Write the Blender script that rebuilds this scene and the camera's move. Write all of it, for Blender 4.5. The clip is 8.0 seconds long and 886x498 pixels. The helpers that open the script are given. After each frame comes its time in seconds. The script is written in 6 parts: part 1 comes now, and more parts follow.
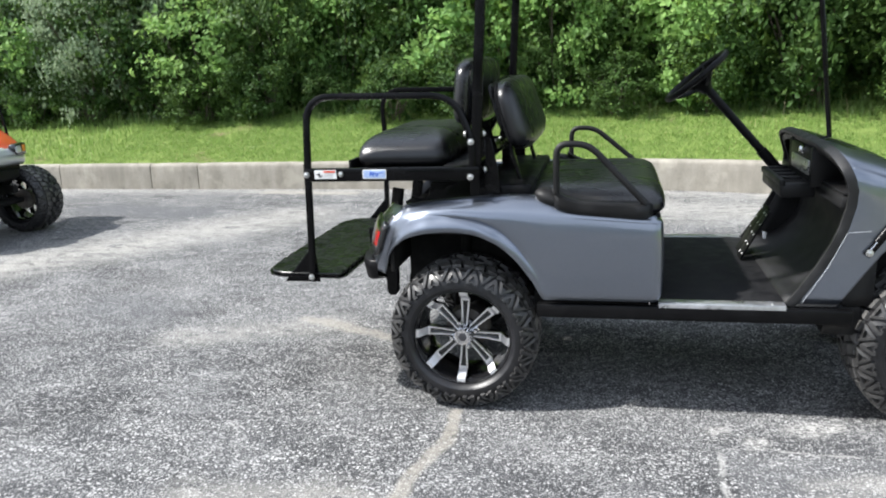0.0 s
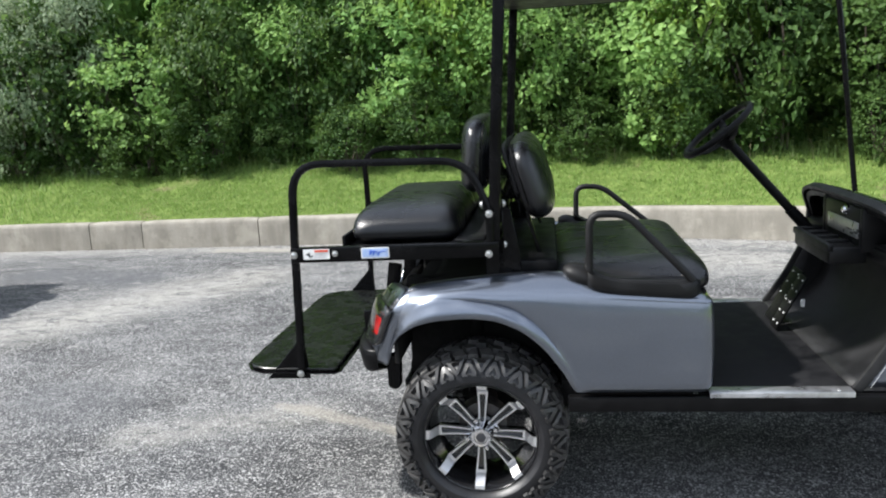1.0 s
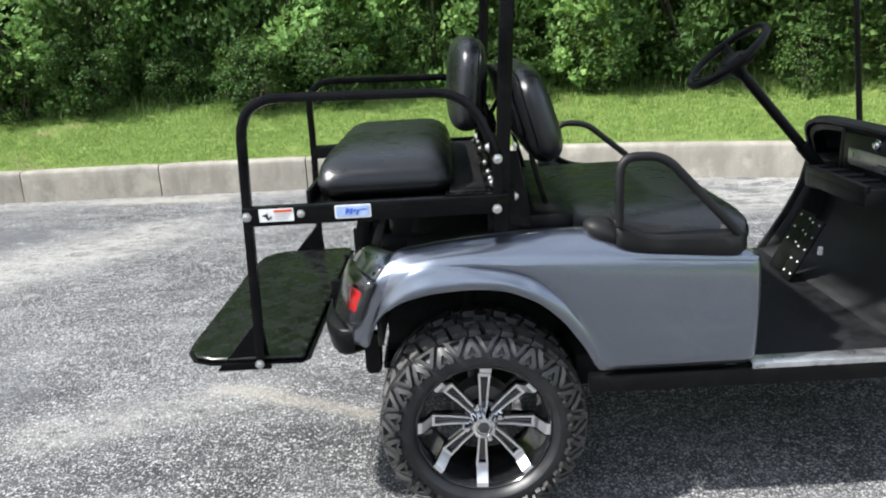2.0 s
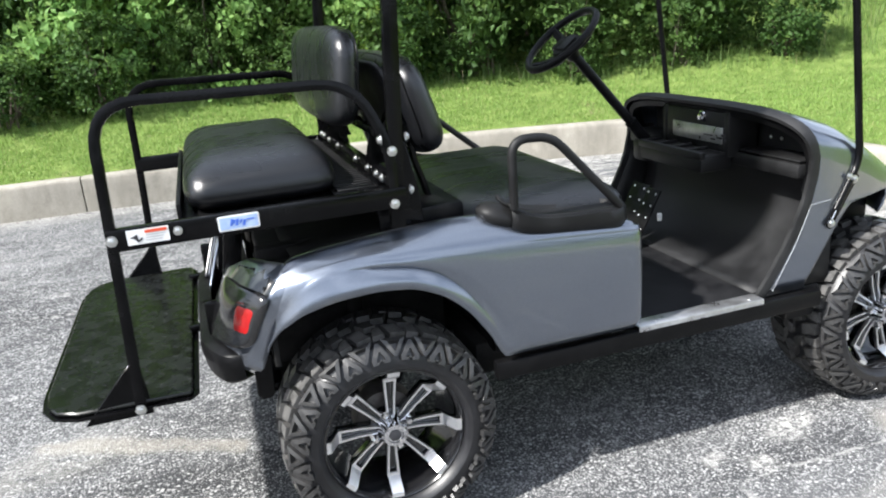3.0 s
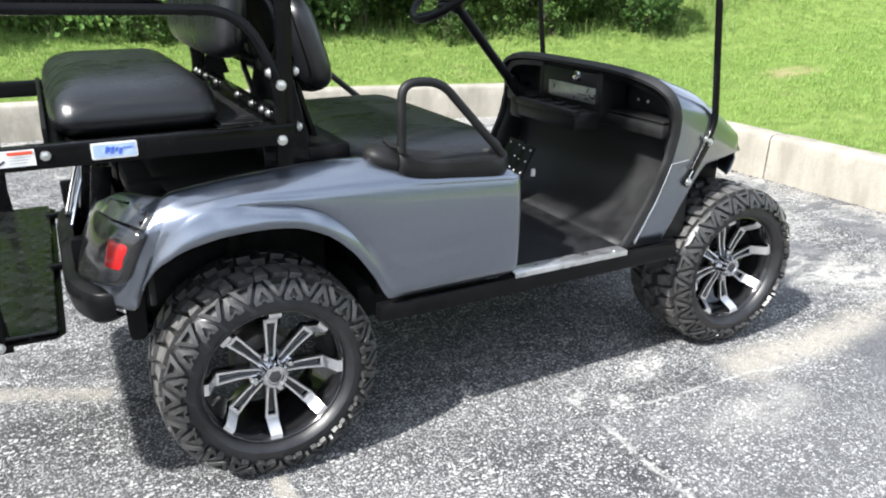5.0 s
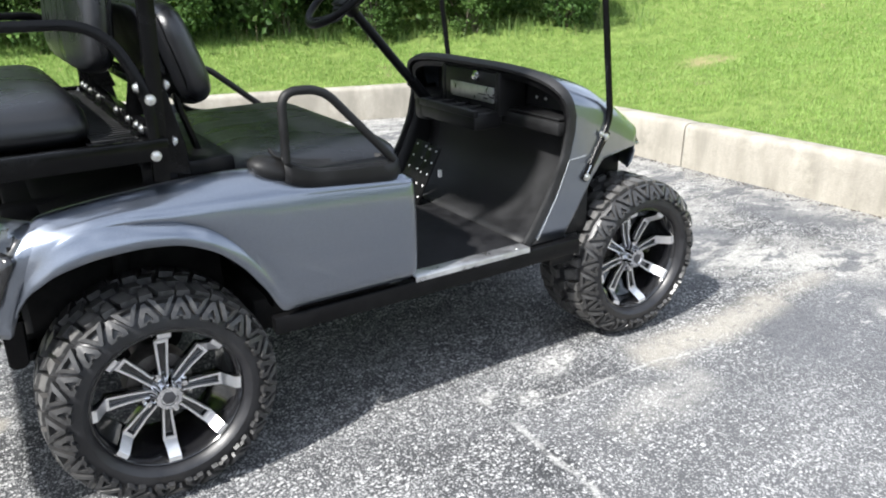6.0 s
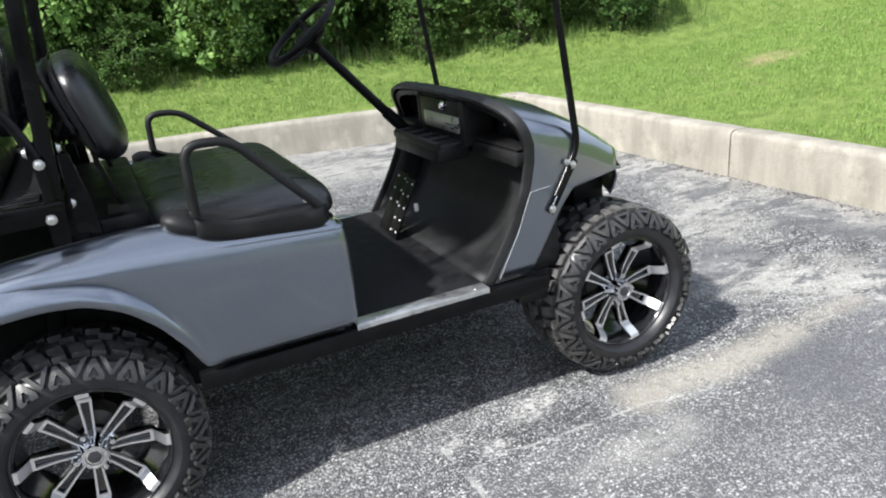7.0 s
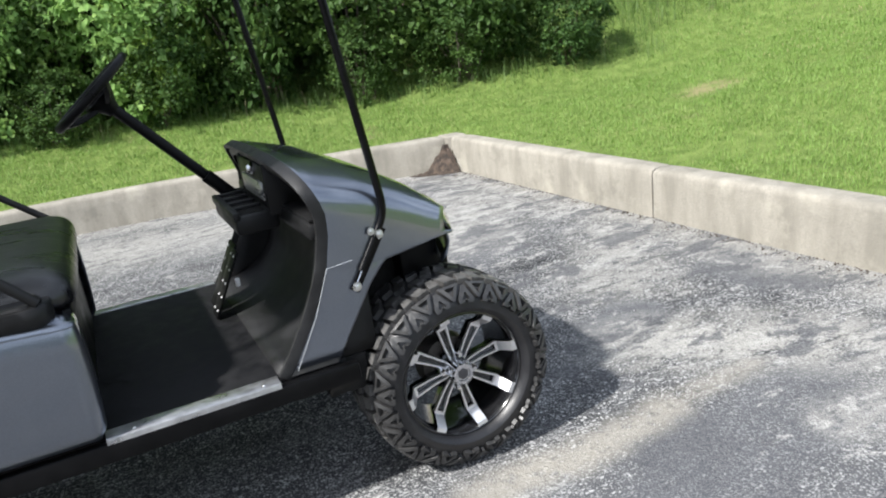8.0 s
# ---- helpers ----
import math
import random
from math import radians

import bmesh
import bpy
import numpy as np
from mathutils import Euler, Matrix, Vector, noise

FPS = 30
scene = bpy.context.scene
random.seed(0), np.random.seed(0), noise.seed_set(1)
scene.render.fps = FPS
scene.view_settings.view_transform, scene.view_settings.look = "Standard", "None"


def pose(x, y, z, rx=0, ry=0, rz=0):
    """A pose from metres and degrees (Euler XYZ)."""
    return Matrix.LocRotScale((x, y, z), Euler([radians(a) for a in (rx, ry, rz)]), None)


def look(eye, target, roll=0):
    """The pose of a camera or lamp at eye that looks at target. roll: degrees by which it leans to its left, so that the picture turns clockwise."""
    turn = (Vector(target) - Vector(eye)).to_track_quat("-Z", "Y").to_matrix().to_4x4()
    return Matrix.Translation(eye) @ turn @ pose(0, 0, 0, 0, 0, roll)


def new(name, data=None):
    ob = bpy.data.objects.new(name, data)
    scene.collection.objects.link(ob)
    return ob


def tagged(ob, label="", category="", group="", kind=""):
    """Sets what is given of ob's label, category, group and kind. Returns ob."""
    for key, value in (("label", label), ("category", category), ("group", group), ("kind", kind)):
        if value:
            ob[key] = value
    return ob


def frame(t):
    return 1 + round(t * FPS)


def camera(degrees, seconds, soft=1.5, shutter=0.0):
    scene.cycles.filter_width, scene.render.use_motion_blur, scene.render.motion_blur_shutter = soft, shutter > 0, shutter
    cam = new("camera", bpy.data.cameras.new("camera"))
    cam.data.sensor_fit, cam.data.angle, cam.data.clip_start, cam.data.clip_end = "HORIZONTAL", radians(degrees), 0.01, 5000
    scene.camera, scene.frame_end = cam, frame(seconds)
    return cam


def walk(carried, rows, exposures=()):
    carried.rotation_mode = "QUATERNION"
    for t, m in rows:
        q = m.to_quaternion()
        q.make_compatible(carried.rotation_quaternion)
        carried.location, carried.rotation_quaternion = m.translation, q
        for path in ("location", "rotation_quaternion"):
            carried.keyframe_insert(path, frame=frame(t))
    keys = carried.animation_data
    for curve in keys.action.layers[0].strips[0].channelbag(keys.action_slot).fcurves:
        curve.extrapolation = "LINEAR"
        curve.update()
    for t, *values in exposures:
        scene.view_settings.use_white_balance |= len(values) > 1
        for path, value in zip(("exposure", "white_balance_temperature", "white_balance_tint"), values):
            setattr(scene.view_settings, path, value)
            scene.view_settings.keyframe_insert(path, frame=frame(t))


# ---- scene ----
cam = camera(61.2, 8.0, soft=2.0)
PATH = [
    (0, (0.55, -3.343, 1.375), (0.116, -1.454, 0.883), -2.7),
    (0.5, (0.441, -3.145, 1.453), (-0.017, -1.24, 1.052), -4.1),
    (1, (0.239, -2.967, 1.441), (-0.046, -1.027, 1.047), -3.5),
    (1.5, (0.053, -2.779, 1.445), (-0.079, -0.838, 0.978), -5.7),
    (1.7, (0.003, -2.656, 1.415), (-0.112, -0.729, 0.893), -4.1),
    (2.8, (-0.319, -2.369, 1.387), (0.108, -0.512, 0.779), -5.4),
    (3, (-0.374, -2.368, 1.382), (0.179, -0.542, 0.781), -4.9),
    (3.5, (-0.471, -2.35, 1.33), (0.152, -0.617, 0.551), -2.6),
    (4, (-0.478, -2.338, 1.306), (0.154, -0.652, 0.435), -2.3),
    (4.5, (-0.449, -2.362, 1.33), (0.297, -0.667, 0.574), 0.1),
    (4.7, (-0.448, -2.368, 1.334), (0.353, -0.681, 0.617), 0.4),
    (6, (-0.303, -2.435, 1.351), (0.685, -0.849, 0.639), -1.3),
    (6.5, (-0.071, -2.502, 1.376), (0.837, -0.837, 0.741), -3.3),
    (7, (0.186, -2.534, 1.382), (0.94, -0.81, 0.704), -6.0),
    (7.5, (0.533, -2.423, 1.373), (1.275, -0.704, 0.67), -12.5),
    (8, (0.878, -2.47, 1.329), (1.641, -0.719, 0.738), -8.3),
]
walk(cam, [(t, look(eye, target, roll)) for t, eye, target, roll in PATH], [(0, 0.82), (0.5, 0.76), (1.0, 0.66), (1.5, 0.72), (3.0, 1.02), (4.0, 1.14), (4.5, 1.12), (6.0, 1.00), (6.5, 0.84), (7.0, 0.72), (7.5, 0.70), (8.0, 0.60)])


# ---- world, sun and exposure ----
SUN_TILT, SUN_AZ = 47.0, 195.5   # height above the horizon; compass side it stands on, anticlockwise from +x
world = bpy.data.worlds.new("sky")
scene.world = world
world.use_nodes = True
wt = world.node_tree
sky = wt.nodes.new("ShaderNodeTexSky")
sky.sky_type, sky.sun_disc = "NISHITA", False
sky.sun_elevation, sky.sun_rotation = radians(SUN_TILT), radians(90 - SUN_AZ)
sky.air_density, sky.dust_density = 1.0, 2.5
way = wt.nodes.new("ShaderNodeTexCoord").outputs["Generated"]
cloud = wt.nodes.new("ShaderNodeTexNoise")
cloud.inputs["Scale"].default_value, cloud.inputs["Detail"].default_value, cloud.inputs["Roughness"].default_value = 2.6, 7.0, 0.58
wt.links.new(way, cloud.inputs["Vector"])
cover = wt.nodes.new("ShaderNodeMapRange")
cover.inputs["From Min"].default_value, cover.inputs["From Max"].default_value = 0.40, 0.66
cover.inputs["To Min"].default_value, cover.inputs["To Max"].default_value = 0.22, 0.92
wt.links.new(cloud.outputs["Fac"], cover.inputs["Value"])
haze = wt.nodes.new("ShaderNodeMix")
haze.data_type = "RGBA"
haze.inputs[7].default_value = (12.0, 13.4, 15.8, 1)
wt.links.new(cover.outputs["Result"], haze.inputs[0])
wt.links.new(sky.outputs["Color"], haze.inputs[6])
wt.links.new(haze.outputs[2], wt.nodes["Background"].inputs["Color"])
wt.nodes["Background"].inputs["Strength"].default_value = 0.074
sun = new("sun", bpy.data.lights.new("sun", "SUN"))
sun.data.energy, sun.data.angle, sun.data.color = 5.0, radians(2.0), (1.0, 0.985, 0.955)
away = Vector((math.cos(radians(SUN_AZ)) * math.cos(radians(SUN_TILT)), math.sin(radians(SUN_AZ)) * math.cos(radians(SUN_TILT)), math.sin(radians(SUN_TILT))))
sun.matrix_world = look(away * 20, (0, 0, 0))


# ---- materials ----
class Nodes:
    """Short hand for a node material."""

    def __init__(self, name):
        self.mat = bpy.data.materials.new(name)
        self.mat.use_nodes = True
        self.tree = self.mat.node_tree
        self.bsdf = self.tree.nodes["Principled BSDF"]
        self.out = self.tree.nodes["Material Output"]

    def node(self, kind, **sets):
        n = self.tree.nodes.new(kind)
        for key, value in sets.items():
            if key == "op":
                n.operation = value
            elif key == "blend":
                n.blend_type = value
            elif key == "dims":
                n.noise_dimensions = value
            elif key == "feature":
                n.feature = value
        return n

    def link(self, a, b):
        self.tree.links.new(a, b)

    def put(self, socket, value):
        if isinstance(value, bpy.types.NodeSocket):
            self.link(value, socket)
        else:
            socket.default_value = value

    def coords(self):
        return self.node("ShaderNodeTexCoord").outputs["Object"]

    def world_place(self):
        return self.node("ShaderNodeNewGeometry").outputs["Position"]

    def scaled(self, vec, s):
        n = self.node("ShaderNodeVectorMath", op="MULTIPLY")
        self.put(n.inputs[0], vec)
        n.inputs[1].default_value = s
        return n.outputs[0]

    def noise(self, vec, scale, detail=4.0, rough=0.55, distort=0.0):
        n = self.node("ShaderNodeTexNoise")
        self.put(n.inputs["Vector"], vec)
        n.inputs["Scale"].default_value, n.inputs["Detail"].default_value = scale, detail
        n.inputs["Roughness"].default_value, n.inputs["Distortion"].default_value = rough, distort
        return n.outputs["Fac"]

    def cells(self, vec, scale, feature="F1", colour=False):
        n = self.node("ShaderNodeTexVoronoi", feature=feature)
        self.put(n.inputs["Vector"], vec)
        n.inputs["Scale"].default_value = scale
        return n.outputs["Color" if colour else "Distance"]

    def maths(self, op, a, b=0.0, clamp=False):
        n = self.node("ShaderNodeMath", op=op)
        n.use_clamp = clamp
        self.put(n.inputs[0], a)
        self.put(n.inputs[1], b)
        return n.outputs[0]

    def span(self, value, lo, hi, to_lo=0.0, to_hi=1.0):
        n = self.node("ShaderNodeMapRange")
        n.interpolation_type = "SMOOTHSTEP"
        self.put(n.inputs["Value"], value)
        for key, v in (("From Min", lo), ("From Max", hi), ("To Min", to_lo), ("To Max", to_hi)):
            n.inputs[key].default_value = v
        return n.outputs["Result"]

    def mix(self, fac, a, b, blend="MIX"):
        n = self.node("ShaderNodeMix")
        n.data_type, n.blend_type = "RGBA", blend
        self.put(n.inputs[0], fac)
        self.put(n.inputs[6], (*a, 1) if isinstance(a, tuple) else a)
        self.put(n.inputs[7], (*b, 1) if isinstance(b, tuple) else b)
        return n.outputs[2]

    def bump(self, height, strength=0.3, distance=0.01):
        n = self.node("ShaderNodeBump")
        n.inputs["Strength"].default_value, n.inputs["Distance"].default_value = strength, distance
        self.put(n.inputs["Height"], height)
        self.link(n.outputs[0], self.bsdf.inputs["Normal"])
        return n.outputs[0]

    def set(self, **values):
        names = {"colour": "Base Color", "rough": "Roughness", "metal": "Metallic", "coat": "Coat Weight", "coat_rough": "Coat Roughness",
                 "spec": "Specular IOR Level", "clear": "Transmission Weight", "sheen": "Sheen Weight"}
        for key, value in values.items():
            self.put(self.bsdf.inputs[names[key]], (*value, 1) if isinstance(value, tuple) else value)
        return self.mat


def segment(n, vec, a, b):
    """Distance, in the plan, to the line from a to b."""
    d = Vector((b[0] - a[0], b[1] - a[1], 0))
    off = n.node("ShaderNodeVectorMath", op="SUBTRACT")
    n.put(off.inputs[0], vec)
    off.inputs[1].default_value = (a[0], a[1], 0)
    dot = n.node("ShaderNodeVectorMath", op="DOT_PRODUCT")
    n.put(dot.inputs[0], off.outputs[0])
    dot.inputs[1].default_value = d / d.length_squared
    t = n.maths("MULTIPLY", dot.outputs["Value"], 1.0, clamp=True)
    along = n.node("ShaderNodeVectorMath", op="SCALE")
    along.inputs[0].default_value = d
    n.put(along.inputs["Scale"], t)
    gap = n.node("ShaderNodeVectorMath", op="DISTANCE")
    n.put(gap.inputs[0], off.outputs[0])
    n.put(gap.inputs[1], along.outputs[0])
    return gap.outputs["Value"]


# kerb lines: corner of the lot, direction of the far kerb and of the side kerb
CORNER = Vector((3.71, 3.57, 0))
ALONG = Vector((1, 0, 0))
UP_SIDE = Vector((-0.021, 1, 0)).normalized()


def asphalt_material():
    n = Nodes("worn_asphalt")
    p = n.world_place()
    flat = n.scaled(p, (1, 1, 0))
    wob = n.node("ShaderNodeTexNoise")
    n.put(wob.inputs["Vector"], flat)
    wob.inputs["Scale"].default_value, wob.inputs["Detail"].default_value = 3.0, 5.0
    shift = n.node("ShaderNodeVectorMath", op="MULTIPLY_ADD")
    n.put(shift.inputs[0], wob.outputs["Color"])
    shift.inputs[1].default_value = (0.16, 0.16, 0)
    n.put(shift.inputs[2], flat)
    bent = n.node("ShaderNodeVectorMath", op="SUBTRACT")
    n.put(bent.inputs[0], shift.outputs[0])
    bent.inputs[1].default_value = (0.08, 0.08, 0)
    warped = bent.outputs[0]
    streak = n.scaled(warped, (0.8, 1.7, 0))
    sep = n.node("ShaderNodeSeparateXYZ")
    n.put(sep.inputs[0], warped)
    broad = n.noise(warped, 0.75, 6, 0.62)
    wear = n.noise(streak, 2.6, 8, 0.68)
    spots = n.noise(flat, 24, 3, 0.6)
    grain = n.cells(n.scaled(p, (1.15, 0.9, 0)), 235, colour=True)
    g = n.node("ShaderNodeSeparateColor")
    n.put(g.inputs[0], grain)
    stone, tint = g.outputs[0], g.outputs[1]
    # the old repair in front of the cart: finer and greyer than the rest
    repair = n.maths("MULTIPLY", n.span(sep.outputs[0], 0.93, 0.96), n.span(sep.outputs[1], -0.86, -0.82, 1.0, 0.0))
    # bare stone shows where the binder has worn off
    worn = n.maths("ADD", n.span(wear, 0.38, 0.68, 0.05, 0.50), n.span(broad, 0.34, 0.68, 0.04, 0.42))
    worn = n.maths("ADD", worn, n.span(spots, 0.3, 0.75, -0.12, 0.14), clamp=True)
    limit = n.maths("SUBTRACT", 0.91, n.maths("MULTIPLY", worn, 0.46))
    light_stone = n.maths("MULTIPLY", n.maths("GREATER_THAN", stone, limit), n.span(tint, 0, 1, 0.30, 1.0))
    binder = n.mix(worn, (0.020, 0.021, 0.023), (0.098, 0.099, 0.102))
    binder = n.mix(n.maths("MULTIPLY", repair, 0.55), binder, n.mix(n.noise(flat, 2.4, 6, 0.65), (0.075, 0.077, 0.082), (0.15, 0.15, 0.152)))
    colour = n.mix(n.maths("MULTIPLY", light_stone, 0.72), binder, (0.47, 0.468, 0.462))
    # larger pale chips, gathered in clusters
    chips = n.scaled(shift.outputs[0], (1.0, 1.25, 0))
    c = n.node("ShaderNodeSeparateColor")
    n.put(c.inputs[0], n.cells(chips, 84, colour=True))
    cluster = n.span(n.maths("ADD", n.maths("MULTIPLY", n.noise(streak, 3.4, 8, 0.7), 0.75), n.maths("MULTIPLY", n.noise(flat, 13, 4, 0.6), 0.25)), 0.40, 0.60)
    few = n.maths("ADD", n.maths("SUBTRACT", 0.88, n.maths("MULTIPLY", cluster, 0.50)), n.maths("MULTIPLY", repair, 0.16))
    chip = n.maths("MULTIPLY", n.maths("GREATER_THAN", c.outputs[0], few), n.span(n.cells(chips, 84), 0.36, 0.50, 1.0, 0.0))
    chip = n.maths("MULTIPLY", chip, n.span(c.outputs[1], 0.0, 1.0, 0.45, 1.0))
    colour = n.mix(n.maths("MULTIPLY", chip, 0.92), colour, (0.56, 0.555, 0.545))
    # darker, smoother patches
    for a, b, wide, most in (((2.15, -1.02), (2.75, -0.98), 0.30, 0.65), ((1.9, -1.28), (2.5, -1.5), 0.5, 0.30), ((2.62, -0.10), (2.78, -0.05), 0.20, 0.9), ((3.5, -0.1), (3.72, 0.3), 0.30, 0.8), ((-4.7, 3.5), (-3.5, 3.25), 0.45, 0.85), ((2.3, 1.0), (2.9, 1.4), 0.35, 0.7), ((-2.4, 0.5), (-2.1, 0.3), 0.4, 0.4)):
        patch = n.maths("MULTIPLY", n.span(segment(n, warped, a, b), 0.10, wide, most, 0.0), n.span(n.noise(flat, 9, 6, 0.7), 0.28, 0.5))
        colour = n.mix(patch, colour, n.mix(stone, (0.062, 0.065, 0.074), (0.135, 0.137, 0.145)))
    # fine pale dust lies near the kerbs and in a few bands
    near = segment(n, warped, (-30, 5.87), (0.5, 4.44))
    for a, b in (((0.5, 4.44), (3.71, 3.57)), ((3.71, 3.57), (4.4, -30))):
        near = n.maths("MINIMUM", near, segment(n, warped, a, b))
    silt = n.span(near, 0.03, 0.5, 0.7, 0.0)
    for a, b, wide, most in (((-4.1, 1.1), (-2.4, 3.1), 0.75, 0.8), ((-1.7, 0.02), (-0.95, 0.30), 0.22, 0.5), ((2.65, -0.33), (3.15, -0.78), 0.42, 0.95), ((3.0, 0.3), (3.45, 0.9), 0.45, 0.75), ((2.8, 1.6), (3.2, 2.4), 0.6, 0.6), ((0.4, 3.5), (2.4, 3.2), 0.9, 0.8), ((-0.8, -1.38), (-0.3, -1.32), 0.20, 0.5), ((2.7, -1.12), (2.95, -1.15), 0.16, 0.6), ((1.25, -1.04), (1.6, -0.98), 0.14, 0.45)):
        silt = n.maths("MAXIMUM", silt, n.span(segment(n, warped, a, b), 0.02, wide, most, 0.0))
    ragged = n.maths("MULTIPLY", n.span(n.noise(streak, 7.5, 9, 0.78), 0.38, 0.54, 0.0, 1.0), n.span(tint, 0.05, 0.55, 0.45, 1.0))
    silt = n.maths("MULTIPLY", silt, ragged)
    colour = n.mix(silt, colour, n.mix(n.noise(flat, 40, 3), (0.33, 0.318, 0.29), (0.46, 0.447, 0.415)))
    # crusts of pale dust with ragged edges, thickest on the forward side of the lot
    region = n.maths("ADD", n.span(sep.outputs[0], 2.1, 2.7, 0.0, 0.075), n.span(sep.outputs[1], 0.3, 2.4, 0.0, 0.05))
    crust = n.maths("ADD", n.noise(n.scaled(flat, (0.85, 1.3, 0)), 6.0, 10, 0.78), region)
    crust = n.maths("MULTIPLY", n.span(crust, 0.62, 0.665), n.span(tint, 0.05, 0.6, 0.3, 1.0))
    colour = n.mix(n.maths("MULTIPLY", crust, 0.75), colour, (0.45, 0.44, 0.415))
    slick = n.span(n.noise(n.scaled(flat, (0.8, 1.3, 0)), 3.1, 9, 0.72), 0.535, 0.575)
    slick = n.maths("MULTIPLY", slick, n.span(sep.outputs[0], 1.5, 2.5, 0.12, 0.8))
    colour = n.mix(slick, colour, n.mix(stone, (0.04, 0.042, 0.049), (0.15, 0.15, 0.156)))
    # tan sand washed into a band, a trail and a stain
    tan = None
    for a, b, wide, most in (((1.62, -0.79), (2.35, -0.745), 0.15, 0.8), ((2.35, -0.745), (2.75, -0.72), 0.10, 0.5), ((-0.055, -0.64), (-0.04, -0.87), 0.04, 0.65), ((-0.04, -0.87), (-0.13, -1.30), 0.045, 0.6), ((-1.1, 0.38), (-0.43, 0.07), 0.06, 0.6), ((-3.2, 4.42), (-2.2, 4.30), 0.16, 0.7)):
        d = n.span(segment(n, warped, a, b), 0.015, wide, most, 0.0)
        tan = d if tan is None else n.maths("MAXIMUM", tan, d)
    tan = n.maths("MULTIPLY", tan, n.span(n.noise(flat, 17, 5, 0.7), 0.30, 0.52, 0.25, 1.0))
    colour = n.mix(tan, colour, n.mix(n.noise(flat, 60, 3), (0.27, 0.248, 0.21), (0.40, 0.375, 0.325)))
    # the cracked edge of the repair, filled with pale grit
    def line(points, wide):
        crack = None
        for a, b in zip(points, points[1:]):
            d = segment(n, bent2, a, b)
            crack = d if crack is None else n.maths("MINIMUM", crack, d)
        return n.maths("MULTIPLY", n.span(crack, wide * 0.2, wide, 0.62, 0.0), n.span(n.noise(flat, 15, 6, 0.75), 0.40, 0.56, 0.04, 1.0))
    jag = n.node("ShaderNodeTexNoise")
    n.put(jag.inputs["Vector"], flat)
    jag.inputs["Scale"].default_value, jag.inputs["Detail"].default_value = 9.0, 5.0
    off = n.node("ShaderNodeVectorMath", op="MULTIPLY_ADD")
    n.put(off.inputs[0], jag.outputs["Color"])
    off.inputs[1].default_value = (0.07, 0.07, 0)
    n.put(off.inputs[2], flat)
    back = n.node("ShaderNodeVectorMath", op="SUBTRACT")
    n.put(back.inputs[0], off.outputs[0])
    back.inputs[1].default_value = (0.035, 0.035, 0)
    bent2 = back.outputs[0]
    crack = n.maths("MAXIMUM", line([(0.935, -0.822), (1.10, -0.80), (1.27, -0.816), (1.55, -0.825), (1.85, -0.87)], 0.011), line([(0.935, -0.822), (0.927, -1.02), (0.915, -1.25), (0.90, -1.7), (0.88, -2.6)], 0.019))
    colour = n.mix(crack, colour, (0.46, 0.455, 0.435))
    mottle = n.noise(flat, 55, 5, 0.7)
    colour = n.mix(n.span(mottle, 0.50, 0.72, 0.0, 0.40), colour, n.mix(0.75, colour, (0.04, 0.042, 0.047)))
    # blotches of spilt pale mortar beside the crack
    for at, wide in (((1.235, -0.655), 0.085), ((1.045, -0.77), 0.045), ((1.33, -0.62), 0.05), ((0.93, -0.70), 0.04)):
        blot = n.maths("MULTIPLY", n.span(segment(n, bent2, at, (at[0] + 0.04, at[1] + 0.015)), 0.01, wide, 1.0, 0.0), n.span(n.noise(flat, 38, 6, 0.75), 0.42, 0.54))
        colour = n.mix(n.maths("MULTIPLY", n.maths("MULTIPLY", blot, 0.8), n.span(tint, 0.0, 0.5, 0.4, 1.0)), colour, (0.50, 0.49, 0.47))
    tone = n.noise(flat, 1.7, 3)
    colour = n.mix(n.span(tone, 0.3, 0.75, 0.0, 0.30), colour, n.mix(0.5, colour, (0.12, 0.124, 0.135)))
    n.set(colour=colour, rough=n.span(wear, 0.2, 0.8, 0.82, 0.94), spec=0.3)
    n.bump(n.maths("ADD", n.maths("MULTIPLY", n.cells(flat, 190), 0.7), n.maths("ADD", n.maths("MULTIPLY", spots, 0.5), n.maths("MULTIPLY", chip, 0.5))), 0.6, 0.006)
    return n.mat


def concrete_material():
    n = Nodes("kerb_concrete")
    p = n.world_place()
    stain = n.noise(n.scaled(p, (2.5, 2.5, 0.7)), 2.2, 6, 0.65)
    grit = n.noise(p, 90, 3)
    colour = n.mix(n.span(stain, 0.3, 0.7), (0.23, 0.214, 0.180), (0.355, 0.33, 0.282))
    colour = n.mix(n.span(grit, 0.35, 0.7, 0, 0.35), colour, (0.22, 0.205, 0.18))
    runs = n.noise(n.scaled(p, (14, 14, 0.8)), 1.0, 5, 0.7)
    colour = n.mix(n.span(runs, 0.60, 0.85, 0, 0.16), colour, (0.2, 0.185, 0.155))
    blotch = n.noise(p, 5.0, 6, 0.7)
    colour = n.mix(n.span(blotch, 0.52, 0.68, 0, 0.45), colour, (0.17, 0.16, 0.135))
    colour = n.mix(n.span(n.noise(p, 3.1, 5, 0.65), 0.56, 0.7, 0, 0.4), colour, (0.46, 0.43, 0.36))
    n.set(colour=colour, rough=0.9, spec=0.25)
    n.bump(n.maths("ADD", grit, n.noise(p, 18, 4)), 0.35, 0.006)
    return n.mat


